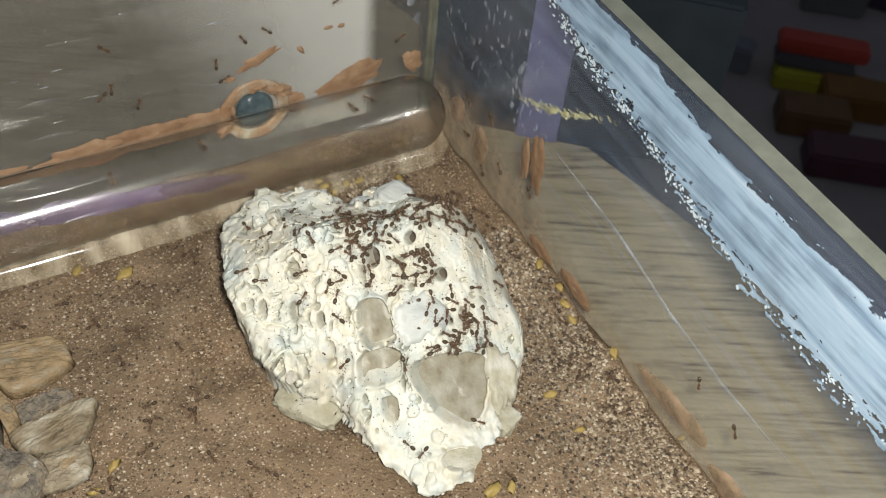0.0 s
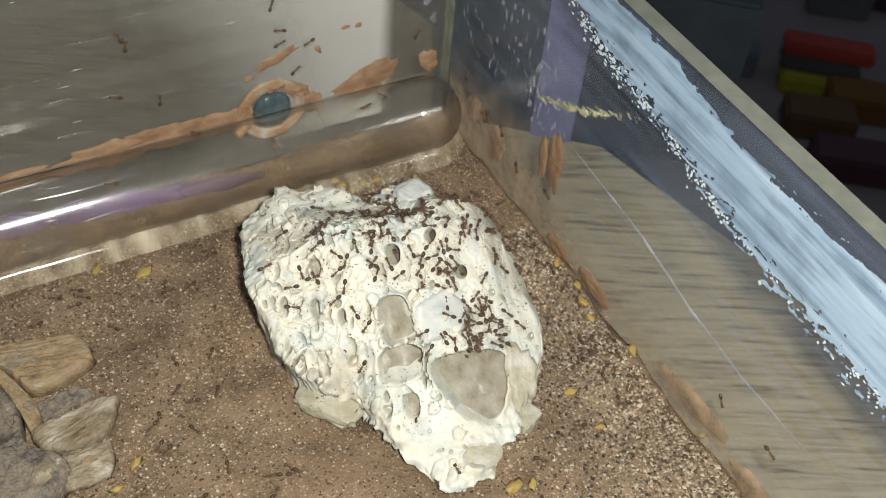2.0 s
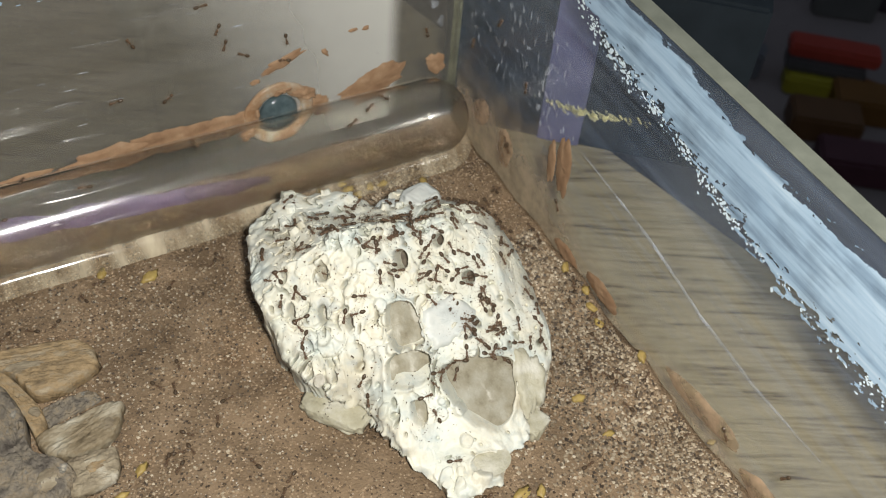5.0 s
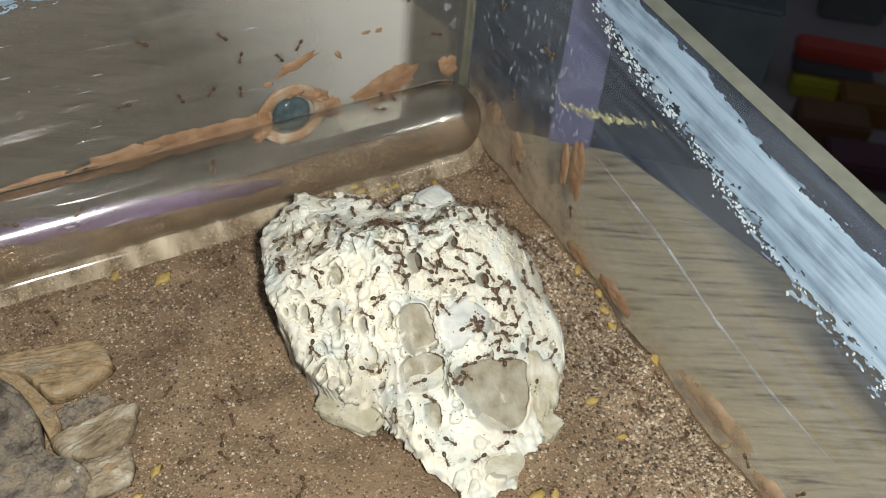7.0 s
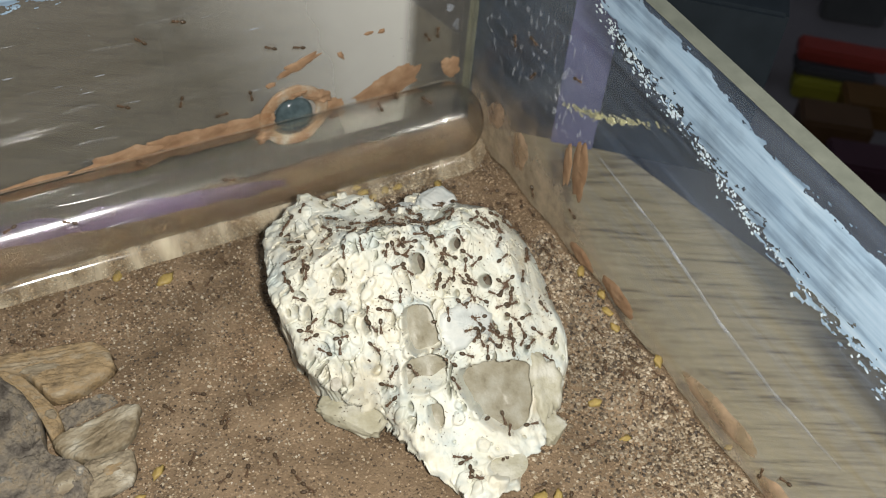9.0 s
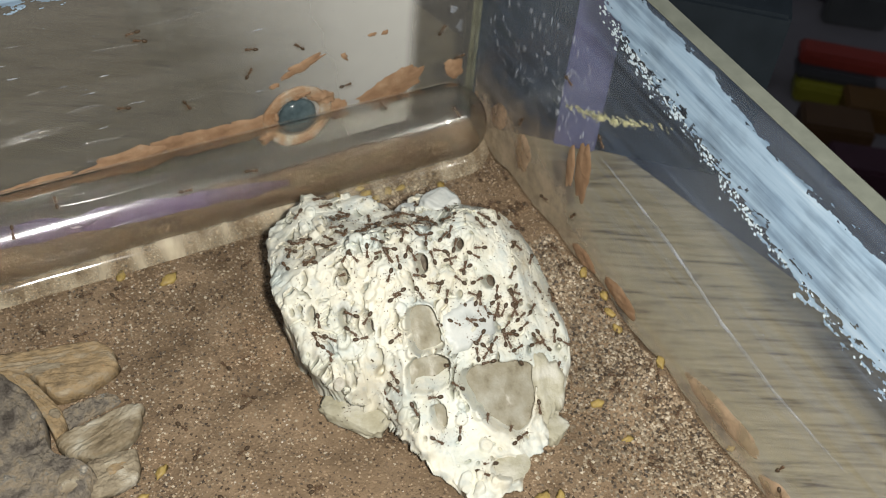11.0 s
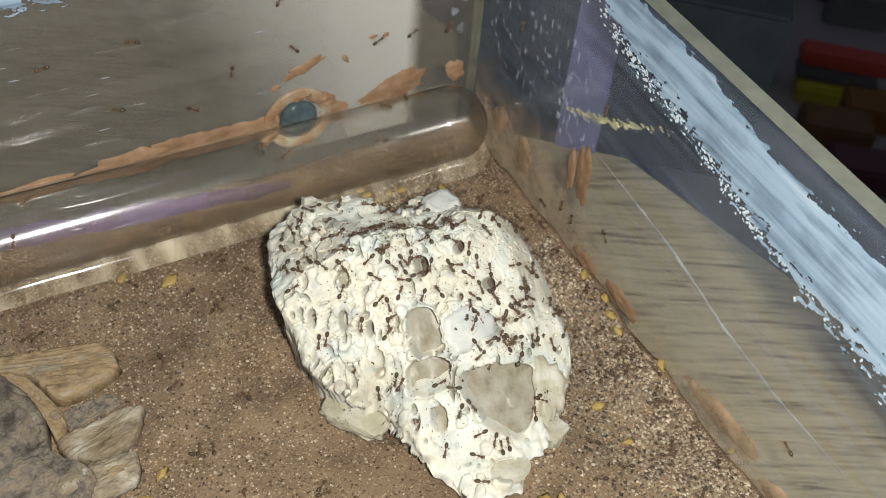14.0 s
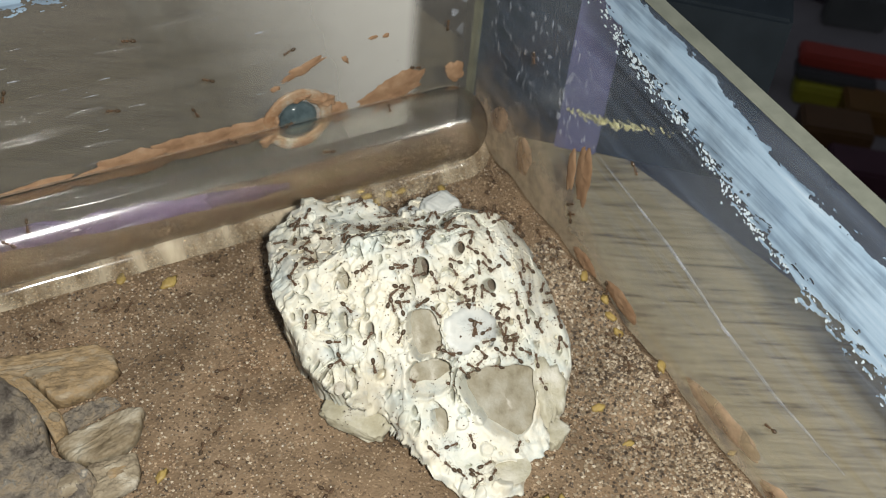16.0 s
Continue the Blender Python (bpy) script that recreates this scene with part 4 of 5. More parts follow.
def glue_bead():
    """A run of dried glue: many small glossy domes crowded along a line on the right pane."""
    bm = bmesh.new()
    for k in range(170):
        f = float(np.clip(rng.beta(2.6, 2.2), 0, 1))
        y, z = -0.026 - 0.0345 * f, 0.0248 + 0.0188 * f - 0.0012 * math.sin(math.pi * f)
        off, r = rng.normal(0, 0.00030), rng.uniform(0.00010, 0.00034) * (0.6 + 0.6 * math.sin(math.pi * f))
        bmesh.ops.create_icosphere(bm, subdivisions=2, radius=1.0, matrix=Matrix.Translation((-0.00005, y + off * 0.5, z + off)) @ Matrix.Diagonal((r * 0.55, r * rng.uniform(1.0, 1.9), r, 1.0)))
    ob = solo("glue_bead", bm, GLUE, "glossy pale yellow dried glue bead on glass", "glue", smooth=True)
    ob.visible_shadow = False


glue_bead()


# ---- the drilled port in the back wall ----
def ring_mesh(R, r, depth, seg=48):
    bm = bmesh.new()
    for q0, q1, y0, y1 in ((R, r, 0, 0),):
        loops = []
        for rad, yy in ((R, 0), (R, -depth * 0.7), (R - 0.0003, -depth), (r + 0.0003, -depth), (r, -depth * 0.7), (r, 0.0025)):
            loops.append([bm.verts.new((rad * (1 + 0.05 * noise.noise((2 * math.cos(2 * math.pi * k / seg), 2 * math.sin(2 * math.pi * k / seg), R * 900))) * math.cos(2 * math.pi * k / seg), yy * (1 + 0.5 * noise.noise((k * 0.4, rad * 2000, 0))), rad * (1 + 0.05 * noise.noise((2 * math.cos(2 * math.pi * k / seg), 2 * math.sin(2 * math.pi * k / seg), R * 900))) * math.sin(2 * math.pi * k / seg))) for k in range(seg)])
        for a, b in zip(loops, loops[1:]):
            for k in range(seg):
                bm.faces.new((a[k], a[(k + 1) % seg], b[(k + 1) % seg], b[k]))
    return bm


for n, (x, z, a, b, t) in enumerate([(-33.6, 15.6, 3.6, 1.5, -28), (-37.6, 17.4, 2.6, 0.9, 6), (-44.6, 9.8, 2.4, 1.7, 55), (-43.4, 13.2, 0.7, 1.6, -20)]):
    smear("clay_smear", "back", x * MM, z * MM, a * MM, b * MM, t, CLAY, "reddish clay packed on the port's collar", thick=0.0014, ragged=0.35, seed=40 + n * 1.7, group="clay smears")
port = empty("tube_port", "round port through the glass, ringed with reddish clay", "port", at=(-0.0387, -0.0002, 0.0124))
part("collar", ring_mesh(0.0069, 0.0046, 0.0006), textured("clay_stained_plastic", [(0.42, (0.27, 0.155, 0.085)), (0.52, (0.34, 0.24, 0.155)), (0.60, (0.37, 0.33, 0.27)), (0.78, (0.46, 0.44, 0.39))], 0.006, 0.22, 0.25, 0.0012), port, "clay-stained translucent collar")
bm = bmesh.new()
bmesh.ops.create_uvsphere(bm, u_segments=28, v_segments=14, radius=0.0039)
for v in bm.verts:
    v.co.y *= 0.45
part("plug", bm, PLUG, port, "blue-grey silicone plug")

# ---- outside the tank: table, cup, room ----
def build_table():
    bm = bmesh.new()
    along, inward = Vector((-0.2425, 0.9701)), Vector((-0.9701, -0.2425))
    corner = lambda t, w: tuple(Vector((0.034, 0.0)) + along * t + inward * w)
    outline = [corner(-0.7, 1.0), corner(-0.7, 0.0), corner(0.7, 0.0), corner(0.7, 1.0)]
    lo = [bm.verts.new((x, y, TABLE_Z - 0.028)) for x, y in outline]
    hi = [bm.verts.new((x, y, TABLE_Z)) for x, y in outline]
    bm.faces.new(hi)
    bm.faces.new(lo[::-1])
    for k in range(4):
        bm.faces.new((lo[k], lo[(k + 1) % 4], hi[(k + 1) % 4], hi[k]))
    bmesh.ops.bevel(bm, geom=bm.edges[:], offset=0.0015, segments=2, affect="EDGES")
    table = empty("table", "oak veneer table top under the glass tank", "table")
    part("tabletop", bm, WOOD, table, smooth=False)
    for x, y in (corner(-0.62, 0.92), corner(-0.62, 0.08), corner(0.62, 0.08), corner(0.62, 0.92)):
        part("leg", box(x - 0.03, x + 0.03, y - 0.03, y + 0.03, -0.76, TABLE_Z - 0.0285, 0.004), WOOD, table, smooth=False)


build_table()


def glow_material():
    """Added white glow painted in alpha, dense towards the corner and thinning out sideways."""
    m = material("painted_white_glow", (0.86, 0.86, 0.82), 0.9, 0, 0.1)
    b = m.node_tree.nodes["Principled BSDF"]
    co, xyz = node(m, "ShaderNodeTexCoord"), node(m, "ShaderNodeSeparateXYZ")
    wire(m, co, "Object", xyz, "Vector")
    cloud = node(m, "ShaderNodeTexNoise", Scale=70.0, Detail=3.0)
    wire(m, co, "Object", cloud, "Vector")
    tilt, wave = node(m, "ShaderNodeMath"), node(m, "ShaderNodeMath")
    tilt.operation = wave.operation = "MULTIPLY_ADD"
    tilt.inputs[1].default_value = 0.25
    wire(m, xyz, "Z", tilt, 0)
    wire(m, xyz, "X", tilt, 2)
    wave.inputs[1].default_value = 0.010
    wire(m, cloud, "Fac", wave, 0)
    wire(m, tilt, "Value", wave, 2)
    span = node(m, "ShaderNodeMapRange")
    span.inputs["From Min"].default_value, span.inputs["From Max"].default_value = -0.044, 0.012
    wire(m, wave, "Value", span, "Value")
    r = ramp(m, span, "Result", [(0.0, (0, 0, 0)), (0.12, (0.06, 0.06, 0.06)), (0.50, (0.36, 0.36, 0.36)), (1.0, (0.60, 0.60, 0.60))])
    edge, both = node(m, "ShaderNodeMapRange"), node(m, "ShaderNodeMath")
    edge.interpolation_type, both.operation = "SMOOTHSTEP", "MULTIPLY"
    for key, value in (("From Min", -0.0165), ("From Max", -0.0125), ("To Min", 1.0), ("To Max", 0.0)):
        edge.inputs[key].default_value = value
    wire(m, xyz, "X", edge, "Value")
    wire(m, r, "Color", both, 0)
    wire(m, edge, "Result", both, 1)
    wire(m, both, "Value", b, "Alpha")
    return m


def build_glow():
    nx, nz = 40, 30
    verts, faces = [], []
    for j in range(nz):
        z = 0.004 + 0.053 * j / (nz - 1)
        right = -0.0125 - 0.02 * max(0.0, 0.016 - z) + 0.0003 * noise.noise((z * 400, 1, 1))
        for i in range(nx):
            verts.append((-0.062 + (right + 0.062) * i / (nx - 1), -0.00004, z))
    for j in range(nz - 1):
        for i in range(nx - 1):
            p = j * nx + i
            faces.append((p, p + 1, p + nx + 1, p + nx))
    # sheet added only to carry the painted white fade
    ob = mesh_object("trim_glow_back", verts, faces, glow_material())
    ob.visible_shadow = False
    return tagged(ob, "added white sheet on the glass with a painted fade", "condensation", kind="structure")


build_glow()
SLATE = textured("slate_blue_card", [(0.3, (0.009, 0.013, 0.017)), (0.7, (0.016, 0.022, 0.029))], 0.012, 0.7, 0.15, spec=0.15)
storage_case = empty("storage_case", "dark slate case with a violet panel standing on the table", "case", at=(0.012, 0.0065, TABLE_Z))
storage_case.rotation_euler = (0, 0, radians(-40.54))
part("case_body", box(-0.010, 0.055, 0, 0.042, 0.0001, 0.0435, 0.0008), SLATE, storage_case, smooth=False)
part("violet_panel", box(0.0135, 0.0230, -0.0009, -0.0001, 0.0006, 0.0428, 0.0003), VIOLET, storage_case, "flat violet plastic panel", smooth=False)

solo("room_floor", box(-3, 3, -3, 3, -0.80, -0.761), ROOM, "dark room floor", kind="structure")
solo("wall_room_north", box(-3, 3, 2.2, 2.3, -0.76, 2.0), ROOM, "dark room wall", kind="structure")
solo("wall_room_east", box(2.2, 2.3, -3, 2.19, -0.76, 2.0), ROOM, "dark room wall", kind="structure")
solo("wall_room_west", box(-3.1, -3.01, -3, 2.19, -0.76, 2.0), ROOM, "dark room wall", kind="structure")
solo("wall_room_south", box(-3, 2.19, -3.1, -3.01, -0.76, 2.0), ROOM, "dark room wall", kind="structure")


def colour(name, rgb, size=0.02):
    return textured(name, [(0.3, tuple(c * 0.75 for c in rgb)), (0.7, rgb)], size, 0.45, 0.1)


cabinet = empty("cabinet", "low dark cabinet beyond the table", "cabinet")
part("body", box(0.32, 1.48, -0.18, 1.38, -0.755, -0.352, 0.006), ROOM, cabinet, smooth=False)
part("top", box(0.30, 1.5, -0.2, 1.4, -0.3515, -0.330, 0.004), ROOM, cabinet, smooth=False)


def stacked(name, x, y, z, w, d, h, turn, mat, label, category):
    ob = solo(name, box(-w / 2, w / 2, -d / 2, d / 2, 0, h, 0.002), mat, label, category)
    ob.location, ob.rotation_euler = (x, y, z), (0, 0, radians(turn))


stacked("carton", 0.477, 0.269, -0.330, 0.054, 0.022, 0.015, -39, colour("yellow_green_card", (0.20, 0.19, 0.018)), "yellow-green carton on a dark cabinet", "carton")
stacked("carton", 0.482, 0.275, -0.315, 0.058, 0.022, 0.008, -39, colour("grey_card", (0.05, 0.05, 0.055)), "grey carton lying in a stack", "carton")
stacked("carton", 0.489, 0.277, -0.307, 0.066, 0.020, 0.011, -39, colour("red_card", (0.24, 0.036, 0.026)), "red carton on top of a stack", "carton")
stacked("carton", 0.437, 0.316, -0.330, 0.036, 0.02, 0.022, -50, colour("pale_blue_card", (0.08, 0.09, 0.11)), "pale blue-grey carton on a dark cabinet", "carton")
stacked("carton", 0.498, 0.238, -0.330, 0.030, 0.03, 0.016, -53, colour("orange_card", (0.12, 0.045, 0.015)), "dull orange carton on a dark cabinet", "carton")
stacked("carton", 0.56, 0.40, -0.330, 0.22, 0.03, 0.035, -50, colour("purple_card", (0.035, 0.025, 0.04)), "dark purple carton on a dark cabinet", "carton")

stacked("carton", 0.447, 0.232, -0.330, 0.05, 0.03, 0.02, -36, colour("brown_card", (0.075, 0.04, 0.018)), "dull brown carton on a dark cabinet", "carton")
stacked("carton", 0.490, 0.235, -0.330, 0.05, 0.03, 0.02, -36, colour("amber_card", (0.10, 0.05, 0.012)), "amber carton on a dark cabinet", "carton")
stacked("carton", 0.440, 0.186, -0.330, 0.06, 0.03, 0.02, -36, colour("plum_card", (0.05, 0.02, 0.03)), "plum-red carton on a dark cabinet", "carton")
stacked("carton", 0.565, 0.341, -0.330, 0.05, 0.015, 0.03, -36, colour("steel_card", (0.09, 0.095, 0.10)), "grey carton on a dark cabinet", "carton")


# ---- wood pieces and husks ----
def slab(outline, height, mat, label, seed, tilt=(0.0, 0.0), grain=0.0, dome=5.0, base=0.0, rough=0.0):
    """A weathered piece of wood: a rounded slab of that plan (mm), with grooves along the grain and a worn edge."""
    cx, cy = sum(p[0] for p in outline) / len(outline), sum(p[1] for p in outline) / len(outline)
    n, seg, rings = len(outline), 132, 26
    edge = []
    for k in range(seg):
        f = k / seg * n
        i, w = int(f), f % 1
        a, b, c, d = (Vector(outline[(i + o) % n]) for o in (-1, 0, 1, 2))
        p = 0.5 * ((2 * b) + (c - a) * w + (2 * a - 5 * b + 4 * c - d) * w * w + (3 * b - a - 3 * c + d) * w ** 3)
        edge.append(p - Vector((cx, cy)))
    c, d = math.cos(radians(grain)), math.sin(radians(grain))
    verts, faces = [], []
    for r in range(rings + 5):
        q = min(r / rings, 1.0)
        for k, e in enumerate(edge):
            ragged = 1 + q * 0.05 * noise.fractal((e.x * 0.45 + seed, e.y * 0.45, r * 0.03), 0.8, 2, 4)
            if r > rings:
                ragged *= 1 - 0.025 * (r - rings)
            x, y = e.x * q * ragged, e.y * q * ragged
            u, v = x * c + y * d, -x * d + y * c
            z = height * (1 - q ** (2 * dome)) ** 0.4 + tilt[0] * x + tilt[1] * y
            z += 0.32 * noise.fractal((u * 0.10 + seed, v * 0.32, 1.0), 0.8, 2, 4) + 0.16 * noise.fractal((u * 0.22, v * 2.2 + seed, 5.0), 0.6, 2, 4) + (0.16 + 0.35 * rough) * noise.fractal((x * 0.9, y * 0.9, seed), 0.6, 2.2, 5)
            if q >= 1.0:
                z = min(z, height * 0.5) * (1 - (r - rings) / 4) - 0.4 * (r - rings) / 4
            verts.append(((cx + x) * MM, (cy + y) * MM, (base + max(z, -0.5)) * MM))
    for r in range(rings + 4):
        for k in range(seg):
            p, q = r * seg + k, r * seg + (k + 1) % seg
            faces.append((p, p + seg, q + seg, q))
    piece = empty("wood_piece", label, "wood piece", "wood pieces")
    mesh_object("wood_body", verts, faces, mat, piece)
    return piece


def on_wood(piece, name, x, y, z, a, b, c, turn, mat, label, seed):
    """A worn lump that sits in a piece of wood: a knot or a lifted flake of bark."""
    bm = bmesh.new()
    bmesh.ops.create_icosphere(bm, subdivisions=4, radius=1.0)
    m = pose(x * MM, y * MM, z * MM, 0, 0, turn)
    for v in bm.verts:
        f = 1 + 0.16 * noise.fractal(v.co * 1.8 + Vector((seed, 0, 0)), 0.8, 2, 4)
        v.co = m @ Vector((v.co.x * a * MM * f, v.co.y * b * MM * f, v.co.z * c * MM * f))
    part(name, bm, mat, piece, label)


BARK_WING = textured("silvery_wood", [(0.28, (0.10, 0.075, 0.045)), (0.42, (0.20, 0.155, 0.095)), (0.56, (0.29, 0.25, 0.18)), (0.72, (0.44, 0.41, 0.34))], 0.0032, 0.7, 0.9, 0.0006, detail=10.0, stretch=(0.7, 1.4, 1), depth=0.0003, turn=-15)
splinter = slab([(-105.3, -27.2), (-101.5, -28), (-96.4, -29.2), (-88.5, -30.8), (-85.3, -32.7), (-84.4, -36.7), (-85.1, -38.3), (-90.9, -40.4), (-95.2, -40.1), (-97.1, -37.4), (-99.1, -33.4), (-105.9, -30.2)], 2.8, BARK, "light brown weathered splinter of wood on sand", 1.0, (0.0, -0.02), -14, 9.0)
forked = slab([(-103.7, -30.6), (-99.8, -32.9), (-97.6, -36.3), (-96.2, -40), (-95, -43.2), (-95.1, -45.9), (-97.1, -47.7), (-97.9, -43.9), (-99.2, -39.4), (-101.5, -35.2)], 2.7, BARK, "light brown forked end of weathered wood", 4.0, (0.0, 0.03), -65, 7.0)
wing = slab([(-97.2, -47.2), (-92.5, -46.6), (-86.5, -45.7), (-83.5, -46.4), (-83.9, -48.7), (-86.4, -52.1), (-90.6, -53.1), (-94, -52.7), (-96.8, -50.4)], 2.2, BARK_WING, "silvery brown wing-shaped flake of bark", 7.0, (0.06, 0.02), 14, 9.0)
chunk = slab([(-106.7, -29.5), (-100.1, -35.8), (-97.9, -43.5), (-98.3, -49.5), (-96.9, -52.3), (-93.2, -56.1), (-95.5, -60.5), (-100.2, -63.2), (-110.5, -60.5)], 4.0, BARK_DARK, "dark grey-brown chunk of rough bark", 11.0, (-0.06, 0.02), 30, 6.0, 0.0, 1.0)
fragment = slab([(-94.3, -53.6), (-90.8, -53.4), (-86.6, -53.9), (-87.2, -58.1), (-89, -59.6), (-93.4, -60.1), (-97.1, -58.4)], 1.6, BARK_GREY, "greyish brown bark fragment on sand", 15.0, (0.0, 0.03), 5, 7.0, 0.0, 0.4)
slab([(-95.2, -42.1), (-91.4, -41.4), (-87.3, -41.4), (-86, -43.4), (-88.6, -44.4), (-93.3, -45.3), (-95.7, -45.4)], 0.8, BARK_DARK, "dark crumbly bark between two splinters", 19.0, (0.0, 0.0), 20, 6.0, 0.0, 0.6)


on_wood(forked, "knot", -96.3, -43.4, 2.5, 1.1, 0.8, 0.5, -60, BARK_GREY, "round worn knot", 2.0)
on_wood(splinter, "bark_flake", -95.6, -33.9, 2.55, 3.2, 1.1, 0.42, -14, BARK_GREY, "thin greyish flake lifting from the wood", 5.0)
on_wood(wing, "pale_tip", -86.7, -50.0, 2.1, 1.7, 1.2, 0.45, 40, BARK_GREY, "bleached grey tip", 8.0)
on_wood(chunk, "bark_scale", -101.8, -52.3, 3.7, 2.6, 1.9, 0.6, 20, BARK_DARK, "raised scale of dark bark", 12.0)
on_wood(chunk, "bark_scale", -97.2, -57.0, 3.6, 2.0, 1.5, 0.5, 70, BARK_GREY, "pale raised scale of bark", 16.0)
on_wood(fragment, "bark_flake", -90.2, -56.2, 1.4, 1.6, 0.9, 0.4, 10, BARK, "light brown flake of bark", 18.0)


def husk(x, y, a, turn, z=0.0):
    bm = bmesh.new()
    bmesh.ops.create_icosphere(bm, subdivisions=2, radius=1.0)
    for v in bm.verts:
        f = 1 + 0.75 * noise.noise(v.co * 1.9 + Vector((x * 900, y * 900, 0)))
        v.co = Vector((v.co.x * a * f * 0.9, v.co.y * a * 0.5 * f, v.co.z * a * 0.4 * f))
    ob = solo("seed_husk", bm, YELLOW, "yellow broken seed husk on brown sand", "seed husk", "seed husks", smooth=True)
    ob.location, ob.rotation_euler = (x, y, sand_height(x, y) + a * 0.25 + z), (0, 0, radians(turn))


for x, y, a, t in ((-29.6, -13.3, 1.5, 10), (-28.7, -15.8, 1.7, 40), (-25.7, -14.9, 1.4, 70), (-23, -15, 1.3, 20), (-30.3, -11.6, 1.1, 0), (-15.6, -18, 1.5, 60), (-35.3, -12.2, 1.5, 90), (-1.8, -49.7, 1.5, 60), (-1.2, -56, 1.4, 80), (-1.8, -59.4, 1.4, 100), (-2.4, -62.8, 1.3, 90), (-0.7, -73.1, 1.5, 60), (-14.7, -75.4, 1.5, 0), (-13.6, -83.2, 1.2, 0), (-71.6, -20.9, 1.9, 25), (0.8, -92, 1, 0),
                   (-32.5, -87.2, 1.9, 25), (-29.5, -88.0, 1.3, 60), (-84, -58.5, 1.5, 40), (-88, -62, 1.2, 0), (-79, -16.2, 1.5, 70)):
    husk(x * MM, y * MM, a * MM, t)


# ---- ants ----
def ellipsoid(cx, cy, cz, a, b, c):
    bm = bmesh.new()
    bmesh.ops.create_uvsphere(bm, u_segments=10, v_segments=7, radius=1.0)
    for v in bm.verts:
        v.co = (cx + v.co.z * a, cy + v.co.y * b, cz + v.co.x * c)
    return bm


def limb(points, rad):
    bm = bmesh.new()
    loops = []
    for i, p in enumerate(points):
        r = rad * (1 - 0.22 * i)
        loops.append([bm.verts.new((p[0] + r * math.cos(q), p[1], p[2] + r * math.sin(q))) for q in (0.5, 2.6, 4.7)])
    for a, b in zip(loops, loops[1:]):
        for k in range(3):
            bm.faces.new((a[k], a[(k + 1) % 3], b[(k + 1) % 3], b[k]))
    return bm


def build_ant():
    ant = empty("ant", "small dark brown ant", "ant", "ants of the colony")
    part("head", ellipsoid(1.12 * MM, 0, 0.50 * MM, 0.36 * MM, 0.32 * MM, 0.26 * MM), ANT_HEAD, ant)
    part("thorax", ellipsoid(0.42 * MM, 0, 0.50 * MM, 0.50 * MM, 0.20 * MM, 0.22 * MM), ANT_HEAD, ant, "reddish brown thorax")
    part("waist", ellipsoid(-0.18 * MM, 0, 0.46 * MM, 0.16 * MM, 0.10 * MM, 0.14 * MM), ANT_HEAD, ant)
    part("abdomen", ellipsoid(-0.82 * MM, 0, 0.52 * MM, 0.58 * MM, 0.38 * MM, 0.34 * MM), ANT_DARK, ant, "dark glossy abdomen")
    for side in (1, -1):
        for x0, x1, reach in ((0.65, 1.25, 0.95), (0.45, 0.35, 1.15), (0.22, -0.75, 1.15)):
            part("leg", limb([(x0 * MM, side * 0.15 * MM, 0.45 * MM), ((x0 * 0.45 + x1 * 0.55) * MM, side * reach * 0.6 * MM, 0.85 * MM), (x1 * MM, side * reach * MM, 0.02 * MM)], 0.036 * MM), ANT_LEG, ant)
        part("antenna", limb([(1.38 * MM, side * 0.14 * MM, 0.58 * MM), (1.65 * MM, side * 0.50 * MM, 0.80 * MM), (2.15 * MM, side * 0.55 * MM, 0.45 * MM)], 0.036 * MM), ANT_LEG, ant)
    for p in ant.children:
        p.data.transform(Matrix.Scale(0.88, 4))
    return ant


def on_rock(x, y):
    near = [rock_point(x + a, y + b) for a, b in ((0, 0), (0.0006, 0), (-0.0006, 0), (0, 0.0006), (0, -0.0006))]
    n = Vector(near[0][1])
    # an ant stands on the lumps, not in the cracks between them
    rise = max((Vector(p) - Vector(near[0][0])).dot(n) for p, _ in near)
    return Vector(near[0][0]) + n * min(max(rise, 0), 0.0006) * 0.7, n


def on_sand(x, y):
    return Vector((x, y, sand_height(x, y) + 0.0002)), Vector((0, 0, 1))


def on_back(x, z):
    return Vector((x, -0.0001, z)), Vector((0, -1, 0))


def on_right(y, z):
    return Vector((-0.0001, y, z)), Vector((-1, 0, 0))


def on_tube(x, a):
    n = Vector((0, -math.sin(a), math.cos(a)))
    return Vector((x, -0.0078, 0.0077)) + n * 0.0078, n


def stand(surface, u, v, heading):
    p, n = surface(u, v)
    q, _ = surface(u + 0.0006 * math.cos(heading), v + (0.0006 if surface is not on_tube else 0.08) * math.sin(heading))
    fwd = q - p
    fwd = (fwd - n * fwd.dot(n))
    fwd = fwd.normalized() if fwd.length > 1e-7 else n.orthogonal().normalized()
    side = n.cross(fwd)
    m = Matrix((fwd, side, n)).transposed().to_4x4()
    m.translation = p
    return m


def rock_inside(x, y):
    a = math.degrees(math.atan2(y - ROCK_C[1], x - ROCK_C[0])) % 360
    return math.hypot(x - ROCK_C[0], y - ROCK_C[1]) < 0.90 * MM * float(np.interp(a, np.arange(0, 361, 10), ROCK_R + ROCK_R[:1]))


ALLOWED = {on_rock: rock_inside,
           on_sand: lambda x, y: -0.118 < x < -0.002 and -0.110 < y < -0.0185 and math.hypot(x - ROCK_C[0], y - ROCK_C[1]) > 0.031 and not (x < -0.080 and -0.062 < y < -0.028),
           on_back: lambda x, z: -0.095 < x < -0.003 and 0.0165 < z < 0.040,
           on_right: lambda y, z: -0.108 < y < -0.006 and 0.003 < z < 0.036,
           on_tube: lambda x, a: -0.10 < x < -0.010 and -0.5 < a < 0.9}
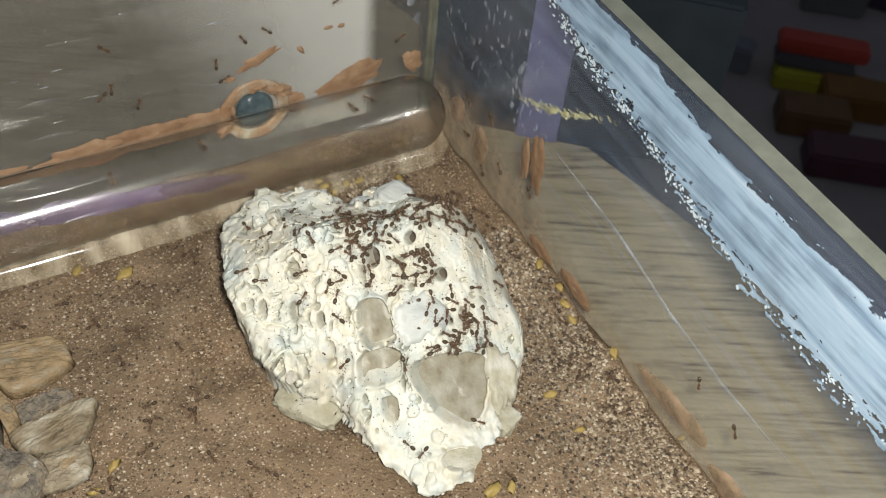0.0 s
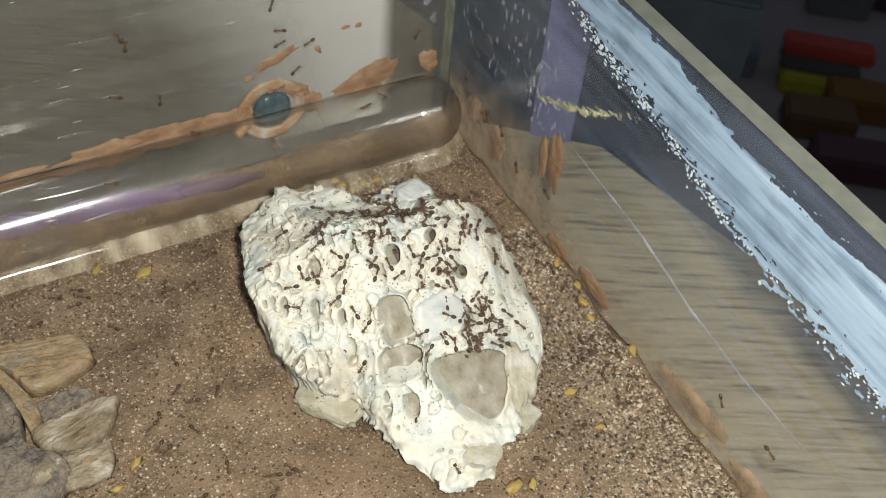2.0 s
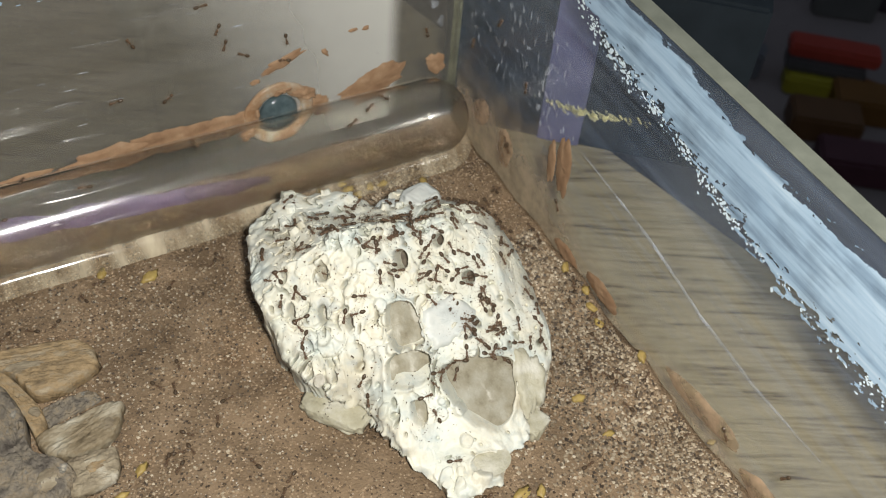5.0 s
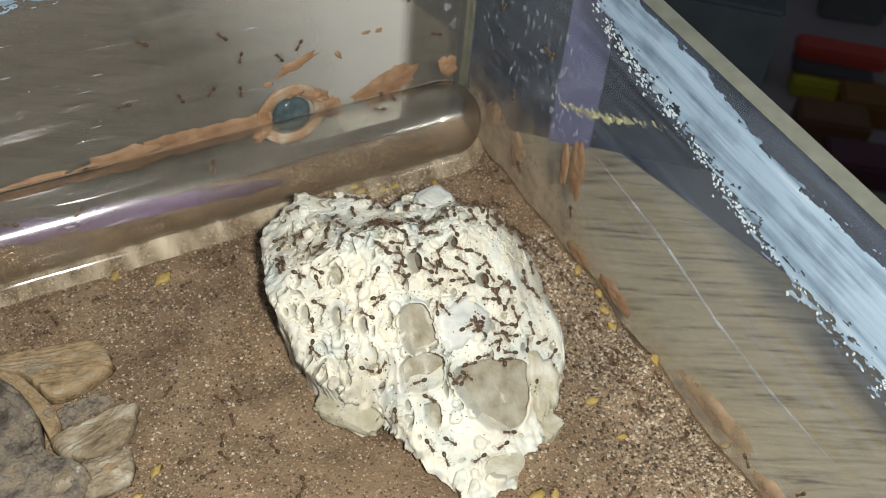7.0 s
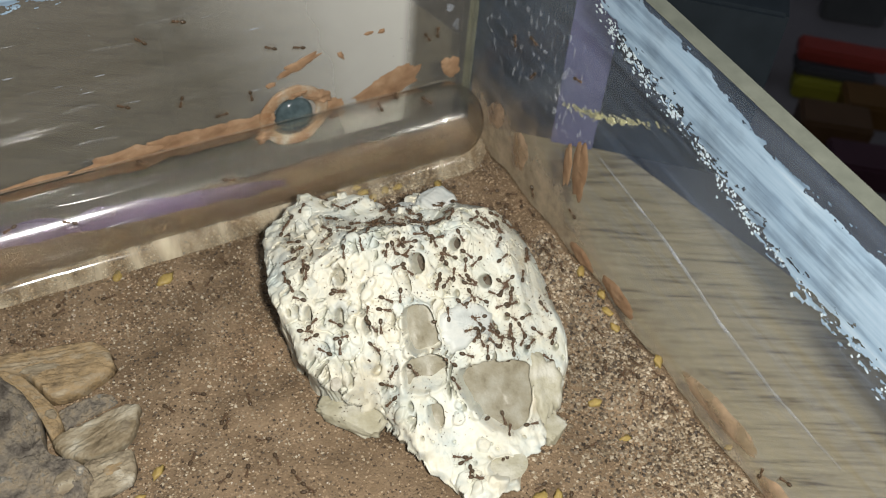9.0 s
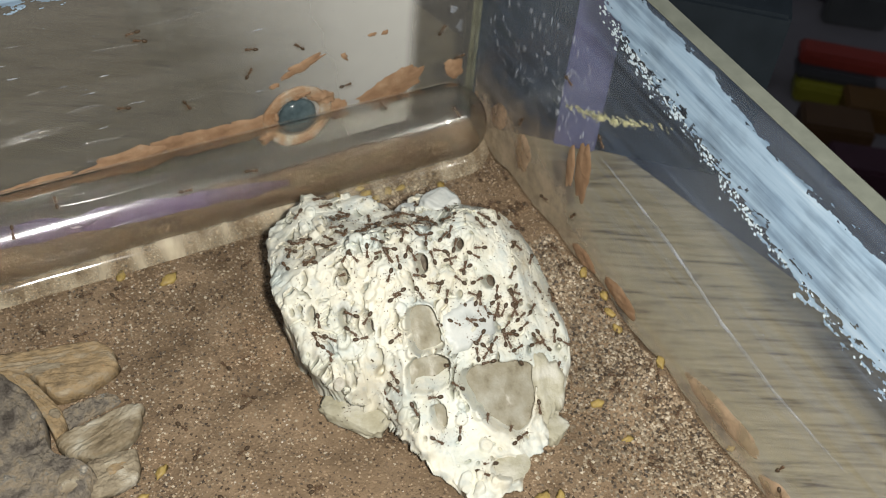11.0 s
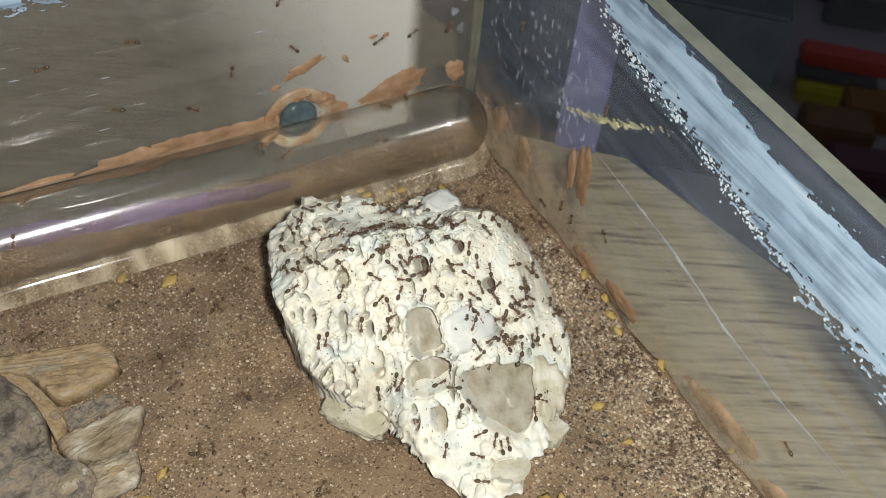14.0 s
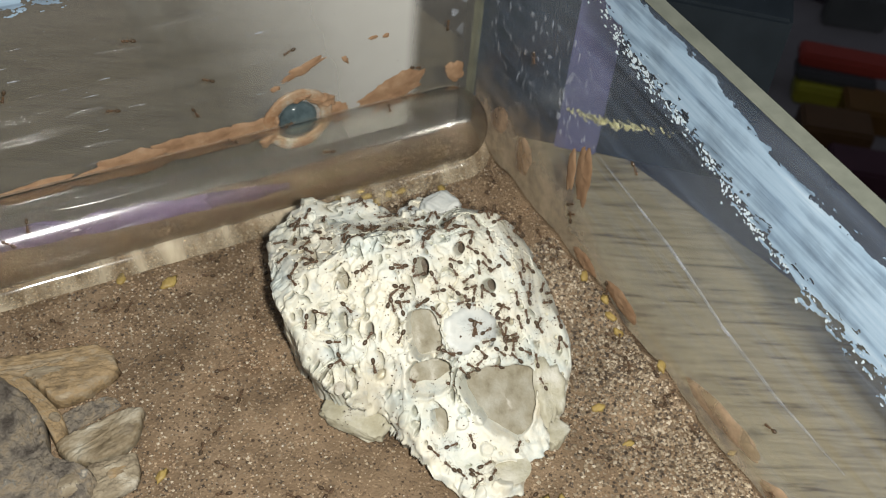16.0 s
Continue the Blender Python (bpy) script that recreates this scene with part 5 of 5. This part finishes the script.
walkers, paces = [], []


def routes():
    """For every ant a start, and a wandering way over its surface in steps of 0.4 s."""
    starts = []
    def sample(surface, n, draw, busy=False):
        k = 0
        while k < n:
            u, v = draw()
            if ALLOWED[surface](u, v):
                starts.append((surface, u, v, busy))
                k += 1
    sample(on_rock, 36, lambda: (rng.normal(-0.034, 0.010), rng.normal(-0.047, 0.004)))
    sample(on_rock, 26, lambda: (rng.normal(-0.0385, 0.005), rng.normal(-0.049, 0.0035)))
    sample(on_rock, 16, lambda: (rng.normal(-0.0305, 0.0022), rng.normal(-0.0548, 0.0018)), True)
    sample(on_rock, 12, lambda: (rng.normal(-0.0315, 0.003), rng.normal(-0.0668, 0.0008)), True)
    sample(on_rock, 12, lambda: (rng.normal(-0.034, 0.006), rng.normal(-0.0430, 0.0030)), True)
    sample(on_rock, 26, lambda: (rng.normal(-0.0265, 0.003), rng.normal(-0.0635, 0.0022)), True)
    sample(on_rock, 26, lambda: (rng.normal(-0.0215, 0.0025), rng.normal(-0.047, 0.003)))
    sample(on_rock, 26, lambda: (rng.uniform(-0.06, -0.014), rng.uniform(-0.080, -0.028)))
    sample(on_rock, 18, lambda: (rng.normal(-0.030, 0.006), rng.normal(-0.057, 0.004)))
    sample(on_sand, 30, lambda: (rng.uniform(-0.118, -0.002), rng.uniform(-0.108, -0.0185)))
    sample(on_sand, 30, lambda: (rng.normal(-0.072, 0.012), rng.normal(-0.045, 0.020)))
    sample(on_sand, 24, lambda: (rng.uniform(-0.011, -0.003), rng.uniform(-0.085, -0.030)))
    sample(on_sand, 12, lambda: (rng.uniform(-0.03, -0.003), rng.uniform(-0.03, -0.0185)))
    sample(on_back, 11, lambda: (rng.uniform(-0.07, -0.004), rng.uniform(0.0165, 0.034)))
    sample(on_right, 8, lambda: (rng.uniform(-0.105, -0.010), rng.uniform(0.003, 0.026)))
    sample(on_tube, 7, lambda: (rng.uniform(-0.10, -0.018), rng.uniform(-0.4, 0.8)))
    times = [round(0.4 * k, 2) for k in range(41)]
    for surface, u, v, busy in starts:
        heading = rng.uniform(0, 6.28)
        pace = rng.choice([0.00018, 0.0010, 0.0026], p=[0.28, 0.32, 0.40]) if not busy else rng.choice([0.00012, 0.0004])
        rows = []
        for t in times:
            rows.append((t, stand(surface, u, v, heading)))
            for _ in range(8):
                turn = heading + rng.normal(0, 0.35 if pace > 0.001 else 0.5) * (1 if _ == 0 else 2)
                turn = heading + max(min(turn - heading, 1.2), -1.2)
                step = pace * rng.uniform(0.4, 1.4)
                nu, nv = u + step * math.cos(turn), v + step * math.sin(turn) * (1 if surface is not on_tube else 120)
                if ALLOWED[surface](nu, nv):
                    u, v, heading = nu, nv, turn
                    break
            else:
                heading += 0.9
        walkers.append(rows)
        paces.append(pace)


routes()
first_ant = build_ant()
ants = [first_ant] + [copy_thing(first_ant, rows[0][1]) for rows in walkers[1:]]


def motions():
    for ob, rows in zip(ants, walkers):
        walk(ob, rows)
    # the quick walkers swing their legs in two tripods
    quick = [ob for ob, pace in zip(ants, paces) if pace > 0.002][:70]
    for ob in quick:
        legs = [p for p in ob.children if p.name.startswith("leg")]
        for k, leg in enumerate(legs):
            side, phase = (1 if k < 3 else -1), (k + (k >= 3)) % 2
            hip = (0.88 * MM * (0.65, 0.45, 0.22)[k % 3], 0.88 * MM * side * 0.15, 0)
            swing = [Matrix.Translation(hip) @ pose(0, 0, 0, 0, 0, a) @ Matrix.Translation([-c for c in hip]) for a in (-13, 13)]
            walk(leg, [(round(0.4 * i, 2), swing[(i + phase) % 2]) for i in range(41)])


motions()
